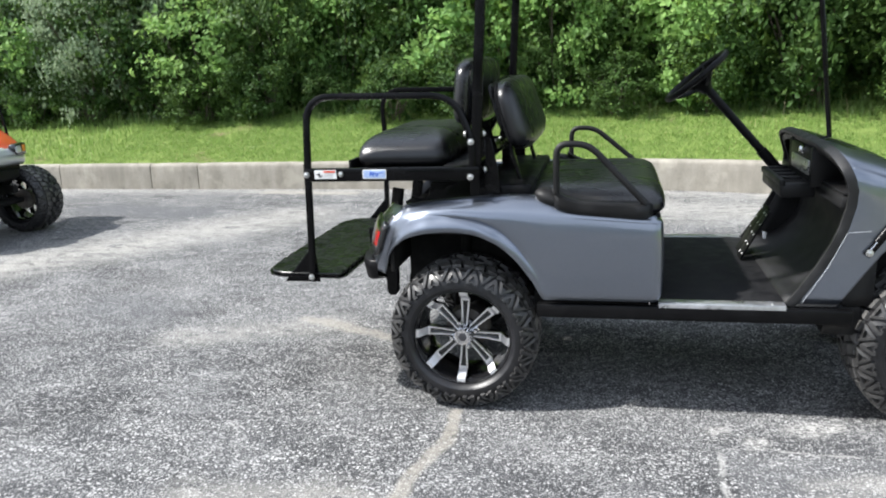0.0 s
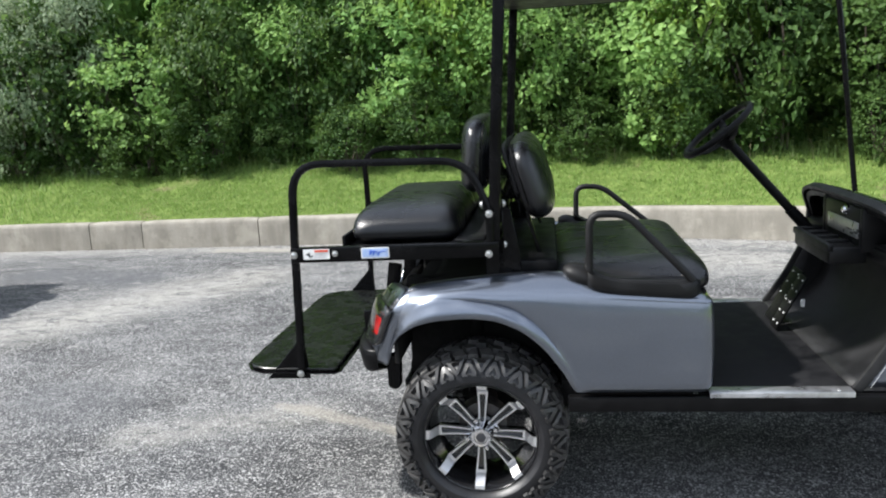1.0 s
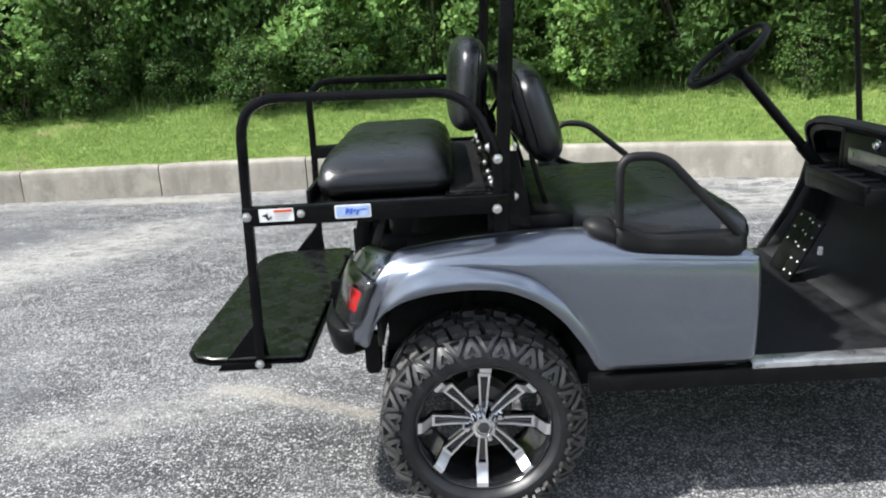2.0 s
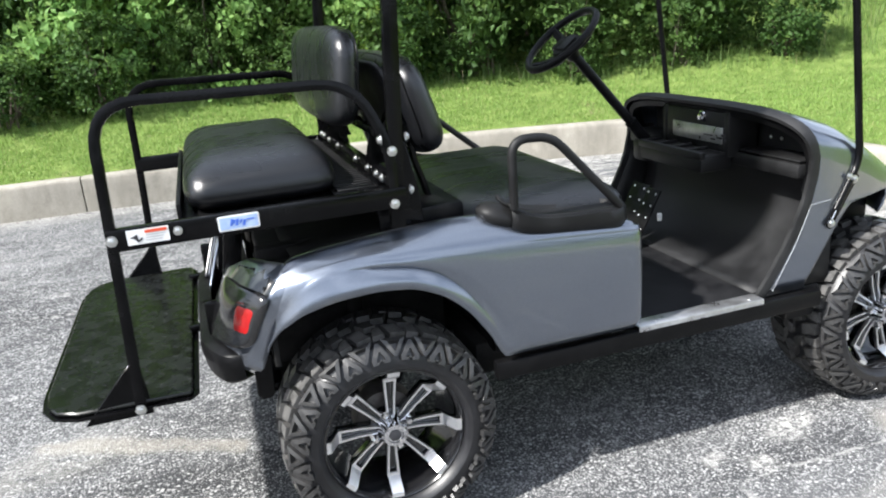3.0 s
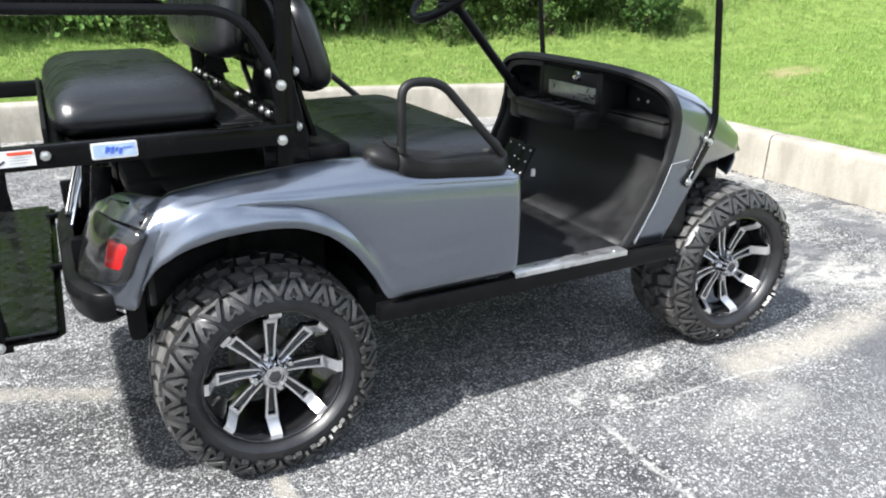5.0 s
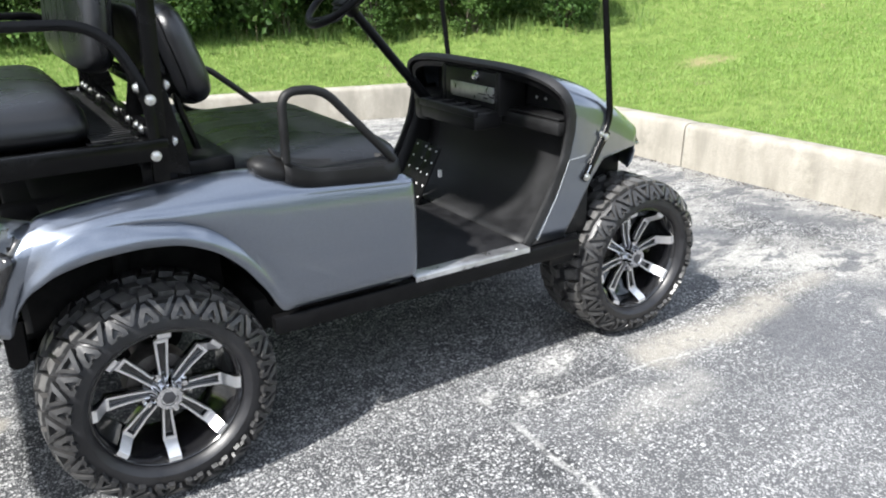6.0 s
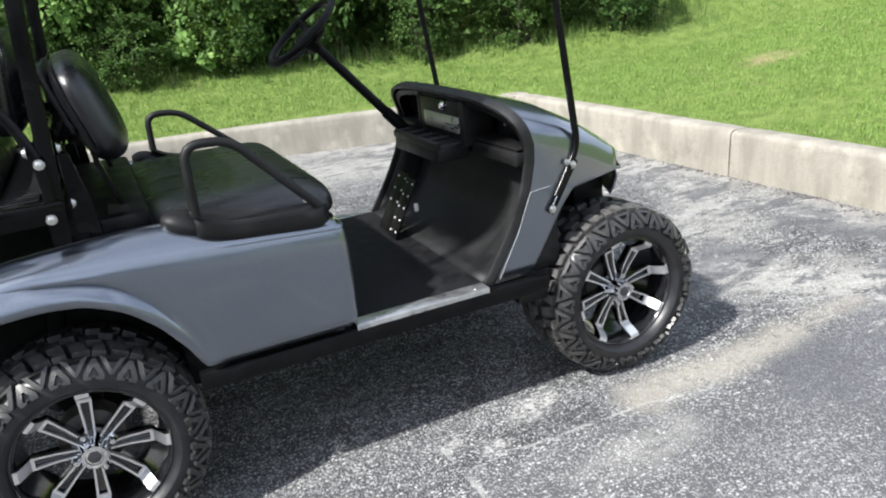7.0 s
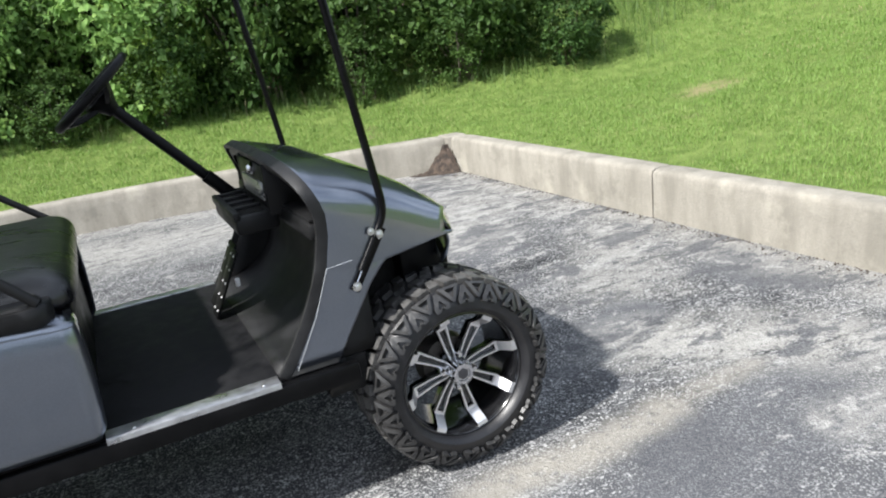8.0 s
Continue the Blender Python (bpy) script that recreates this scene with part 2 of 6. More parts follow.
def lawn_material():
    n = Nodes("lawn_soil")
    p = n.world_place()
    bare = n.noise(p, 1.3, 5, 0.6)
    colour = n.mix(n.span(n.noise(p, 9, 5), 0.3, 0.7), (0.095, 0.145, 0.035), (0.165, 0.225, 0.062))
    colour = n.mix(n.span(bare, 0.62, 0.74, 0, 0.8), colour, (0.22, 0.17, 0.11))
    worn = n.maths("MULTIPLY", n.span(segment(n, n.scaled(p, (1, 1, 0)), (5.28, 2.12), (5.42, 2.10)), 0.04, 0.30, 0.6, 0.0), n.span(n.noise(p, 7, 4), 0.3, 0.6))
    colour = n.mix(worn, colour, (0.34, 0.26, 0.16))
    n.set(colour=colour, rough=0.95, spec=0.1)
    n.bump(n.noise(p, 40, 5), 0.8, 0.03)
    return n.mat


def leaf_material(name, dark, light, yellow, glow=0.35, sprays=0.55):
    n = Nodes(name)
    geo = n.node("ShaderNodeNewGeometry")
    rnd = geo.outputs["Random Per Island"]
    info = n.node("ShaderNodeObjectInfo").outputs["Random"]
    colour = n.mix(rnd, dark, light)
    colour = n.mix(n.span(rnd, 0.86, 1.0, 0, 0.7), colour, yellow)
    patch = n.noise(n.world_place(), 1.9, 3)
    colour = n.mix(n.span(patch, 0.42, 0.66, 0, sprays), colour, n.mix(0.45, light, yellow))
    colour = n.mix(n.maths("MULTIPLY", info, 0.35), colour, n.mix(0.5, colour, yellow))
    n.set(colour=colour, rough=0.55, spec=0.22)
    through_leaf = n.node("ShaderNodeBsdfTranslucent")
    n.put(through_leaf.inputs["Color"], n.mix(0.5, colour, yellow))
    both = n.node("ShaderNodeMixShader")
    both.inputs[0].default_value = glow
    n.link(n.bsdf.outputs[0], both.inputs[1])
    n.link(through_leaf.outputs[0], both.inputs[2])
    n.link(both.outputs[0], n.out.inputs["Surface"])
    return n.mat


def grass_material(name, dark, light, dry):
    n = Nodes(name)
    rnd = n.node("ShaderNodeNewGeometry").outputs["Random Per Island"]
    p = n.world_place()
    patch = n.noise(n.scaled(p, (1, 1, 0)), 1.5, 4)
    colour = n.mix(rnd, dark, light)
    colour = n.mix(n.span(patch, 0.35, 0.68, 0, 0.55), colour, light)
    straw = n.maths("MULTIPLY", n.span(rnd, 0.90, 1.0), n.span(n.noise(p, 0.9, 4), 0.35, 0.65, 0.3, 1.0))
    colour = n.mix(straw, colour, dry)
    n.set(colour=colour, rough=0.5, spec=0.3)
    thin = n.node("ShaderNodeBsdfTranslucent")
    n.put(thin.inputs["Color"], colour)
    both = n.node("ShaderNodeMixShader")
    both.inputs[0].default_value = 0.35
    n.link(n.bsdf.outputs[0], both.inputs[1])
    n.link(thin.outputs[0], both.inputs[2])
    n.link(both.outputs[0], n.out.inputs["Surface"])
    return n.mat


def bark_material():
    n = Nodes("bark")
    p = n.coords()
    f = n.noise(n.scaled(p, (1, 1, 0.25)), 30, 5)
    n.set(colour=n.mix(f, (0.05, 0.04, 0.03), (0.17, 0.14, 0.11)), rough=0.9)
    n.bump(f, 0.6, 0.01)
    return n.mat


def paint_material(name, colour, fleck, metal=0.92):
    n = Nodes(name)
    p = n.coords()
    flake = n.cells(p, 900, colour=True)
    f = n.node("ShaderNodeSeparateColor")
    n.put(f.inputs[0], flake)
    dust = n.noise(n.scaled(p, (1, 1, 2)), 2.5, 3, 0.5)
    base = n.mix(n.span(f.outputs[0], 0, 1, 0.10, 0.36), colour, fleck)
    base = n.mix(n.span(dust, 0.5, 0.8, 0, 0.12), base, (0.3, 0.29, 0.27))
    n.set(colour=base, metal=metal, rough=n.span(dust, 0.3, 0.75, 0.29, 0.34), coat=1.0, coat_rough=n.span(dust, 0.35, 0.75, 0.04, 0.12))
    n.bsdf.inputs["Coat IOR"].default_value = 1.7
    return n.mat


def plain(name, lo, hi, rough, scale=20.0, metal=0.0, relief=0.0, fine=200.0, coat=0.0, spec=0.5, spread=0.12):
    """A surface with two scales of variation: soft stains and a fine grain."""
    n = Nodes(name)
    p = n.coords()
    big, small = n.noise(p, scale, 5, 0.6), n.noise(p, fine, 2)
    n.set(colour=n.mix(n.span(big, 0.3, 0.72), lo, hi), metal=metal, coat=coat, spec=spec, rough=n.span(big, 0.25, 0.75, max(0.03, rough - spread), min(1.0, rough + spread)))
    if relief:
        n.bump(small, relief, 0.002)
    return n.mat


def vinyl_material():
    n = Nodes("black_vinyl")
    p = n.coords()
    grain, folds = n.cells(p, 420), n.noise(n.scaled(p, (1, 2.4, 1)), 6, 3, 0.5, 0.6)
    n.set(colour=n.mix(folds, (0.0042, 0.0047, 0.006), (0.0095, 0.0102, 0.012)), rough=n.span(folds, 0.3, 0.7, 0.24, 0.36), spec=0.62)
    n.bump(n.maths("ADD", n.maths("MULTIPLY", grain, 0.25), n.maths("MULTIPLY", folds, 1.2)), 0.16, 0.012)
    return n.mat


def tyre_material(name, lo, hi, rough):
    n = Nodes(name)
    p = n.coords()
    dust = n.maths("ADD", n.maths("MULTIPLY", n.noise(p, 9, 5, 0.65), 0.7), n.maths("MULTIPLY", n.noise(p, 70, 3), 0.3))
    n.set(colour=n.mix(n.span(dust, 0.36, 0.68), lo, hi), rough=n.span(dust, 0.3, 0.7, rough - 0.1, rough + 0.1), spec=0.6)
    n.bump(n.noise(p, 260, 2), 0.2, 0.002)
    return n.mat


ASPHALT, CONCRETE, LAWN, BARK = asphalt_material(), concrete_material(), lawn_material(), bark_material()
LEAF = leaf_material("shrub_leaf", (0.022, 0.059, 0.014), (0.060, 0.128, 0.031), (0.14, 0.215, 0.05), 0.33, 0.3)
LEAF_LIGHT = leaf_material("light_shrub_leaf", (0.080, 0.185, 0.045), (0.21, 0.39, 0.11), (0.34, 0.49, 0.15), 0.42, 0.65)
LEAF_GREY = leaf_material("silvery_leaf", (0.13, 0.21, 0.11), (0.27, 0.36, 0.21), (0.39, 0.45, 0.30))
LEAF_YOUNG = leaf_material("young_leaf", (0.13, 0.25, 0.045), (0.26, 0.42, 0.08), (0.36, 0.48, 0.11))
GRASS = grass_material("grass_blade", (0.155, 0.262, 0.056), (0.262, 0.392, 0.102), (0.47, 0.41, 0.22))
WEED = grass_material("weed_blade", (0.07, 0.13, 0.035), (0.16, 0.25, 0.07), (0.36, 0.31, 0.18))
DIRT = plain("dry_dirt", (0.022, 0.016, 0.012), (0.10, 0.073, 0.056), 0.95, 25, relief=0.8, fine=60)
LITTER = plain("pale_litter", (0.32, 0.32, 0.32), (0.5, 0.5, 0.5), 0.6)
GREY_PAINT = paint_material("charcoal_metallic_paint", (0.152, 0.175, 0.218), (0.27, 0.30, 0.355))
SILVER_PAINT = paint_material("silver_paint", (0.50, 0.52, 0.54), (0.66, 0.67, 0.68), 0.3)
ORANGE_PAINT = paint_material("orange_paint", (0.70, 0.07, 0.012), (0.80, 0.12, 0.02), 0.2)
PLASTIC = plain("black_plastic", (0.0030, 0.0030, 0.0034), (0.0065, 0.0065, 0.0070), 0.42, 12, relief=0.2, fine=350, spec=0.15)
INTERIOR = plain("scuffed_interior_plastic", (0.009, 0.009, 0.0095), (0.021, 0.021, 0.022), 0.55, 7, relief=0.3, fine=260, spec=0.35)
DASH = plain("dash_plastic", (0.006, 0.006, 0.0063), (0.013, 0.013, 0.0135), 0.48, 9, relief=0.25, fine=300, spec=0.3)
# dark tone of the reflection seen in the tail paint
TAIL_REFLECTION = plain("dark_tail_reflection", (0.022, 0.025, 0.026), (0.042, 0.046, 0.047), 0.16, 9, coat=0.6, spread=0.06)
GREY_PLASTIC = plain("worn_grey_plastic", (0.012, 0.012, 0.0125), (0.030, 0.030, 0.031), 0.5, 10, relief=0.25, fine=300, spec=0.3)
STEEL = plain("black_powder_coat", (0.0018, 0.0018, 0.0021), (0.0038, 0.0038, 0.0042), 0.22, 14, relief=0.05, fine=250, spec=0.17, spread=0.08)
VINYL = vinyl_material()
RUBBER = tyre_material("tyre_rubber", (0.006, 0.006, 0.0075), (0.015, 0.015, 0.017), 0.42)
# crown colour holds dust and sunlight; the shoulder lugs get a darker one
TREAD = tyre_material("dusty_sunlit_tread", (0.028, 0.0275, 0.027), (0.105, 0.102, 0.098), 0.44)
LUG = tyre_material("tyre_shoulder_lug", (0.011, 0.011, 0.012), (0.045, 0.044, 0.043), 0.36)
MAT_RUBBER = plain("floor_mat_rubber", (0.006, 0.006, 0.007), (0.014, 0.014, 0.015), 0.7, 16, relief=0.5, fine=180, spec=0.2)
ZINC = plain("zinc_bolt", (0.55, 0.55, 0.53), (0.72, 0.72, 0.70), 0.32, 60, metal=1.0)
MACHINED = plain("machined_aluminium", (0.80, 0.80, 0.81), (0.92, 0.92, 0.93), 0.38, 30, metal=1.0)
CHROME = plain("chrome", (0.72, 0.72, 0.74), (0.85, 0.85, 0.86), 0.10, 30, metal=1.0, spread=0.06)
RIM_BLACK = plain("gloss_black_rim", (0.006, 0.006, 0.007), (0.012, 0.012, 0.013), 0.16, 20, coat=0.7, spread=0.07)
SCUFF = plain("brushed_aluminium", (0.50, 0.50, 0.51), (0.68, 0.68, 0.69), 0.36, 25, metal=0.9)
RED_LENS = plain("red_lens", (0.24, 0.003, 0.003), (0.38, 0.005, 0.005), 0.2, 25, coat=0.25, spread=0.06)
FIELD = plain("silver_reflector", (0.05, 0.054, 0.054), (0.10, 0.105, 0.105), 0.24, 30, metal=0.5, coat=0.3)
AMBER = plain("amber_lens", (0.75, 0.22, 0.02), (0.85, 0.32, 0.04), 0.2, 25, coat=0.8)
CLEAR = plain("clear_lens", (0.35, 0.36, 0.37), (0.6, 0.61, 0.62), 0.1, 25, coat=1.0)
WHITE = plain("white_vinyl_label", (0.72, 0.72, 0.71), (0.82, 0.82, 0.81), 0.4, 40)
RED = plain("red_print", (0.62, 0.08, 0.04), (0.7, 0.12, 0.06), 0.4, 40)
DARK = plain("dark_print", (0.03, 0.03, 0.035), (0.05, 0.05, 0.055), 0.5, 40)
GREY_PRINT = plain("grey_print", (0.38, 0.38, 0.38), (0.5, 0.5, 0.5), 0.5, 40)
BLUE = plain("pale_blue_label", (0.30, 0.42, 0.68), (0.44, 0.55, 0.78), 0.35, 40)
DEEP_BLUE = plain("deep_blue_print", (0.05, 0.12, 0.52), (0.08, 0.18, 0.62), 0.4, 40)
STEP_STEEL = plain("glossy_black_tread_plate", (0.004, 0.0044, 0.004), (0.008, 0.009, 0.008), 0.27, 18, coat=0.1, relief=0.05, fine=250, spec=0.36)
UNDER = plain("dusty_underbody", (0.008, 0.008, 0.008), (0.026, 0.025, 0.024), 0.85, 10, relief=0.4, fine=120, spec=0.1)
CAST = plain("rusty_steel", (0.10, 0.085, 0.075), (0.24, 0.22, 0.20), 0.6, 20, metal=0.5, relief=0.4)


# ---- mesh helpers ----
def smooth(mesh, angle=38):
    mesh.shade_smooth()
    mesh.set_sharp_from_angle(angle=radians(angle))
    return mesh


def mesh_of(name, bm, material, angle=38):
    me = bpy.data.meshes.new(name)
    bm.to_mesh(me)
    bm.free()
    me.materials.append(material)
    return smooth(me, angle)


def part(name, bm, material, parent, label="", angle=38):
    """One mesh object under a thing or a part; bm may be a mesh that is shared."""
    me = bm if isinstance(bm, bpy.types.Mesh) else mesh_of(name, bm, material, angle)
    ob = new(name, me)
    ob.parent = parent
    if label:
        tagged(ob, label)
    return ob


def box(x0, x1, y0, y1, z0, z1, bevel=0.004, bm=None, turn=None):
    """A bevelled box; turn: a matrix for it about its own middle."""
    own = bmesh.new()
    m = Matrix.LocRotScale(((x0 + x1) / 2, (y0 + y1) / 2, (z0 + z1) / 2), None, (abs(x1 - x0), abs(y1 - y0), abs(z1 - z0)))
    bmesh.ops.create_cube(own, size=1, matrix=m)
    if bevel:
        bmesh.ops.bevel(own, geom=own.edges[:], offset=min(bevel, 0.45 * min(abs(x1 - x0), abs(y1 - y0), abs(z1 - z0))), segments=2, profile=0.5, affect="EDGES")
    if turn is not None:
        mid = Matrix.Translation(m.translation)
        own.transform(mid @ turn @ mid.inverted())
    return own if bm is None else join(bm, own)


def join(bm, other):
    me = bpy.data.meshes.new("joined")
    other.to_mesh(me)
    other.free()
    bm.from_mesh(me)
    bpy.data.meshes.remove(me)
    return bm


def sheet(rows, wrap=False):
    """A skin over rows of points, all of one length; wrap: rows close on themselves."""
    bm = bmesh.new()
    grid = [[bm.verts.new(p) for p in row] for row in rows]
    for r0, r1 in zip(grid, grid[1:]):
        k = len(r0)
        for i in range(k if wrap else k - 1):
            a, b, c, d = r0[i], r0[(i + 1) % k], r1[(i + 1) % k], r1[i]
            bm.faces.new((a, b, c, d))
    return bm


def closed_sheet(rows):
    """A wrapped skin with both ends capped."""
    bm = sheet(rows, True)
    bm.verts.ensure_lookup_table()
    k = len(rows[0])
    bm.faces.new([bm.verts[i] for i in range(k)][::-1])
    bm.faces.new([bm.verts[len(rows) * k - k + i] for i in range(k)])
    bmesh.ops.recalc_face_normals(bm, faces=bm.faces[:])
    return bm


def rounded(points, radius, steps=6):
    """The polyline with its corners rounded off."""
    pts = [Vector(p) for p in points]
    out = [pts[0]]
    for a, b, c in zip(pts, pts[1:], pts[2:]):
        u, v = a - b, c - b
        r = min(radius, 0.49 * u.length, 0.49 * v.length)
        p, q = b + u.normalized() * r, b + v.normalized() * r
        for i in range(steps + 1):
            t = i / steps
            out.append(p * (1 - t) ** 2 + b * 2 * t * (1 - t) + q * t * t)
    return out + [pts[-1]]


def tube(points, w, h=None, radius=0.0, sides=12, up=(0, 1, 0), bm=None, square=False):
    """A bar along a line: round, or square with softened corners."""
    h = h or w
    pts = rounded(points, radius) if radius else [Vector(p) for p in points]
    if square:
        c = 0.16
        shape = [(x * w / 2, y * h / 2) for x, y in ((1, 1 - 2 * c), (1 - c, 1), (-1 + c, 1), (-1, 1 - 2 * c), (-1, -1 + 2 * c), (-1 + c, -1), (1 - c, -1), (1, -1 + 2 * c))]
    else:
        shape = [(math.cos(a) * w / 2, math.sin(a) * h / 2) for a in (2 * math.pi * i / sides for i in range(sides))]
    rows, ref = [], Vector(up)
    for i, p in enumerate(pts):
        d = (pts[min(i + 1, len(pts) - 1)] - pts[max(i - 1, 0)]).normalized()
        x = (ref - d * ref.dot(d))
        x = x.normalized() if x.length > 1e-4 else d.orthogonal().normalized()
        y = d.cross(x)
        ref = x
        rows.append([p + x * a + y * b for a, b in shape])
    own = closed_sheet(rows)
    return own if bm is None else join(bm, own)


def lathe(profile, sides=48, axis="y", bm=None):
    """Turn a profile of (along, radius) about an axis."""
    rows = []
    for s, r in profile:
        ring = []
        for i in range(sides):
            a = 2 * math.pi * i / sides
            c, d = r * math.cos(a), r * math.sin(a)
            ring.append({"y": (c, s, d), "z": (c, d, s), "x": (s, c, d)}[axis])
        rows.append(ring)
    own = sheet(rows, True)
    bmesh.ops.remove_doubles(own, verts=own.verts[:], dist=1e-6)
    bmesh.ops.recalc_face_normals(own, faces=own.faces[:])
    return own if bm is None else join(bm, own)


def pad(sx, sy, sz, m, soft=0.35, flat=0.3, nu=40, nv=22, bm=None):
    """A stuffed cushion: a box with strongly rounded sides. soft: roundness seen from above; flat: of its edges."""
    def power(v, e):
        return math.copysign(abs(v) ** e, v)
    rows = []
    for j in range(1, nv):
        b = -math.pi / 2 + math.pi * j / nv
        rows.append([(sx / 2 * power(math.cos(b), flat) * power(math.cos(a), soft), sy / 2 * power(math.cos(b), flat) * power(math.sin(a), soft), sz / 2 * power(math.sin(b), flat * 1.6))
                     for a in (2 * math.pi * (i + 0.5) / nu for i in range(nu))])
    own = closed_sheet(rows)
    own.transform(m)
    return own if bm is None else join(bm, own)


def tapered(bm, z0, z1, share):
    """The same with its upper side drawn in."""
    mid = sum(v.co.x for v in bm.verts) / len(bm.verts)
    for v in bm.verts:
        k = 1 - share * max(0.0, min(1.0, (v.co.z - z0) / (z1 - z0)))
        v.co.x, v.co.y = mid + (v.co.x - mid) * k, v.co.y * k
    return bm


def plate(outline, thick, axis="y", at=0.0, bevel=0.002, bm=None):
    """A flat plate with an outline in the other two axes, from at - thick/2 to at + thick/2."""
    own = bmesh.new()
    def place(u, v, s):
        return {"y": (u, s, v), "z": (u, v, s), "x": (s, u, v)}[axis]
    lo = [own.verts.new(place(u, v, at - thick / 2)) for u, v in outline]
    hi = [own.verts.new(place(u, v, at + thick / 2)) for u, v in outline]
    own.faces.new(lo)
    own.faces.new(hi[::-1])
    k = len(outline)
    for i in range(k):
        own.faces.new((lo[i], hi[i], hi[(i + 1) % k], lo[(i + 1) % k]))
    bmesh.ops.recalc_face_normals(own, faces=own.faces[:])
    if bevel:
        rim = [e for e in own.edges if len(e.link_faces) == 2 and e.calc_face_angle(0) > 0.6]
        bmesh.ops.bevel(own, geom=rim, offset=bevel, segments=1, profile=0.5, affect="EDGES")
    return own if bm is None else join(bm, own)


def curve_table(x, table):
    """A smooth line through the table's points, with no overshoot."""
    if x <= table[0][0]:
        return table[0][1]
    if x >= table[-1][0]:
        return table[-1][1]
    k = max(i for i in range(len(table) - 1) if table[i][0] <= x)
    gap = [b[0] - a[0] for a, b in zip(table, table[1:])]
    rise = [(b[1] - a[1]) / g for a, b, g in zip(table, table[1:], gap)]

    def slope(i):
        if i == 0 or i == len(table) - 1:
            return rise[min(i, len(rise) - 1)]
        p, q = rise[i - 1], rise[i]
        return 0.0 if p * q <= 0 else (gap[i - 1] + gap[i]) * 3 / ((2 * gap[i] + gap[i - 1]) / p + (gap[i] + 2 * gap[i - 1]) / q)
    h, t = gap[k], (x - table[k][0]) / gap[k]
    return (table[k][1] * (1 + 2 * t) * (1 - t) ** 2 + slope(k) * h * t * (1 - t) ** 2 + table[k + 1][1] * t * t * (3 - 2 * t) + slope(k + 1) * h * t * t * (t - 1))


def lerp_table(x, table):
    return float(np.interp(x, [a for a, _ in table], [b for _, b in table]))


def flipped(bm):
    """The same on the other side of the cart's middle."""
    bm.transform(Matrix.Diagonal((1, -1, 1, 1)))
    bmesh.ops.reverse_faces(bm, faces=bm.faces[:])
    return bm


def thicken(ob, t, offset=-1.0):
    mod = ob.modifiers.new("thickness", "SOLIDIFY")
    mod.thickness, mod.offset = t, offset
    return ob


# ---- ground, kerbs and lawn ----
KERB_TOP, KERB_WIDE = 0.30, 0.16
BEND = [(-34, 2.32), (-4.2, 0.91), (-3.2, 0.855), (-2.7, 0.80), (-2.1, 0.665), (-1.4, 0.45), (0.0, 0.0), (2.0, -0.45), (6.0, -0.9), (60, -1.2)]


def far_bend(a):
    """How far the line of the far kerb swings out from a straight one, by the distance along it."""
    return sum(curve_table(a + d, BEND) for d in (-0.3, -0.15, 0, 0.15, 0.3)) / 5 if a < -0.3 else curve_table(a, BEND)


def place_ab(a, b, z=0.0):
    """A place by its distance beyond the side kerb (a) and beyond the far kerb (b)."""
    return CORNER + ALONG * a + UP_SIDE * (b + far_bend(a) * min(1.0, max(0.0, 1 + b / 3.0))) + Vector((0, 0, z))


def lawn_height(a, b):
    up = 0.0
    if b > KERB_WIDE:
        s = b - KERB_WIDE
        up += 0.27 * min(s, 1.4) + 0.09 * max(0.0, min(s - 1.4, 14))
    if a > KERB_WIDE:
        s = a - KERB_WIDE
        up += 0.130 * min(s, 16) + 0.015 * math.sin(1.7 * s + 0.8 * b)
    edge = min(1.0, max(a, b, 0.0) / 0.5)
    up += edge * 0.05 * noise.noise(Vector((a * 0.8, b * 0.8, 3.1))) + edge * 0.016 * noise.noise(Vector((a * 4, b * 4, 1.7)))
    return KERB_TOP - 0.012 + up


def shrub_line(a):
    """How far behind the far kerb the shrubs stand."""
    return float(np.interp(a, [-20, -1.2, 2.4], [2.25, 2.2, 1.25]))


bm = bmesh.new()
steps = [-400, -120, -40, -16, -8, -4, -2, 0, 2, 4, 8, 16, 40, 120, 400]
grid = [[bm.verts.new((x, y, 0)) for x in steps] for y in steps]
for r0, r1 in zip(grid, grid[1:]):
    for i in range(len(steps) - 1):
        bm.faces.new((r0[i], r0[i + 1], r1[i + 1], r1[i]))
ground = new("ground", mesh_of("ground", bm, ASPHALT))
tagged(ground, "worn grey asphalt car park with pale aggregate and dust", "asphalt", kind="structure")

E_ = KERB_WIDE - 0.02
marks = sorted({*[round(-26 + 1.0 * i, 3) for i in range(12)], *[round(-14 + 0.2 * i, 3) for i in range(70)], E_, *[round(0.3 + 0.2 * i, 3) for i in range(50)], 11, 13, 16, 20, 30, 60, 200, 400, -40, -80, -200, -400})
bm = bmesh.new()
grid = {}
for i, a in enumerate(marks):
    for j, b in enumerate(marks):
        if a >= E_ - 1e-6 or b >= E_ - 1e-6:
            grid[i, j] = bm.verts.new(place_ab(a, b, lawn_height(a, b)))
for (i, j), v in grid.items():
    quad = [grid.get(k) for k in ((i, j), (i + 1, j), (i + 1, j + 1), (i, j + 1))]
    if all(quad):
        bm.faces.new(quad)
lawn = new("lawn", mesh_of("lawn", bm, LAWN, 80))
tagged(lawn, "sloping green lawn bank behind the kerb with bare patches", "lawn", kind="structure")


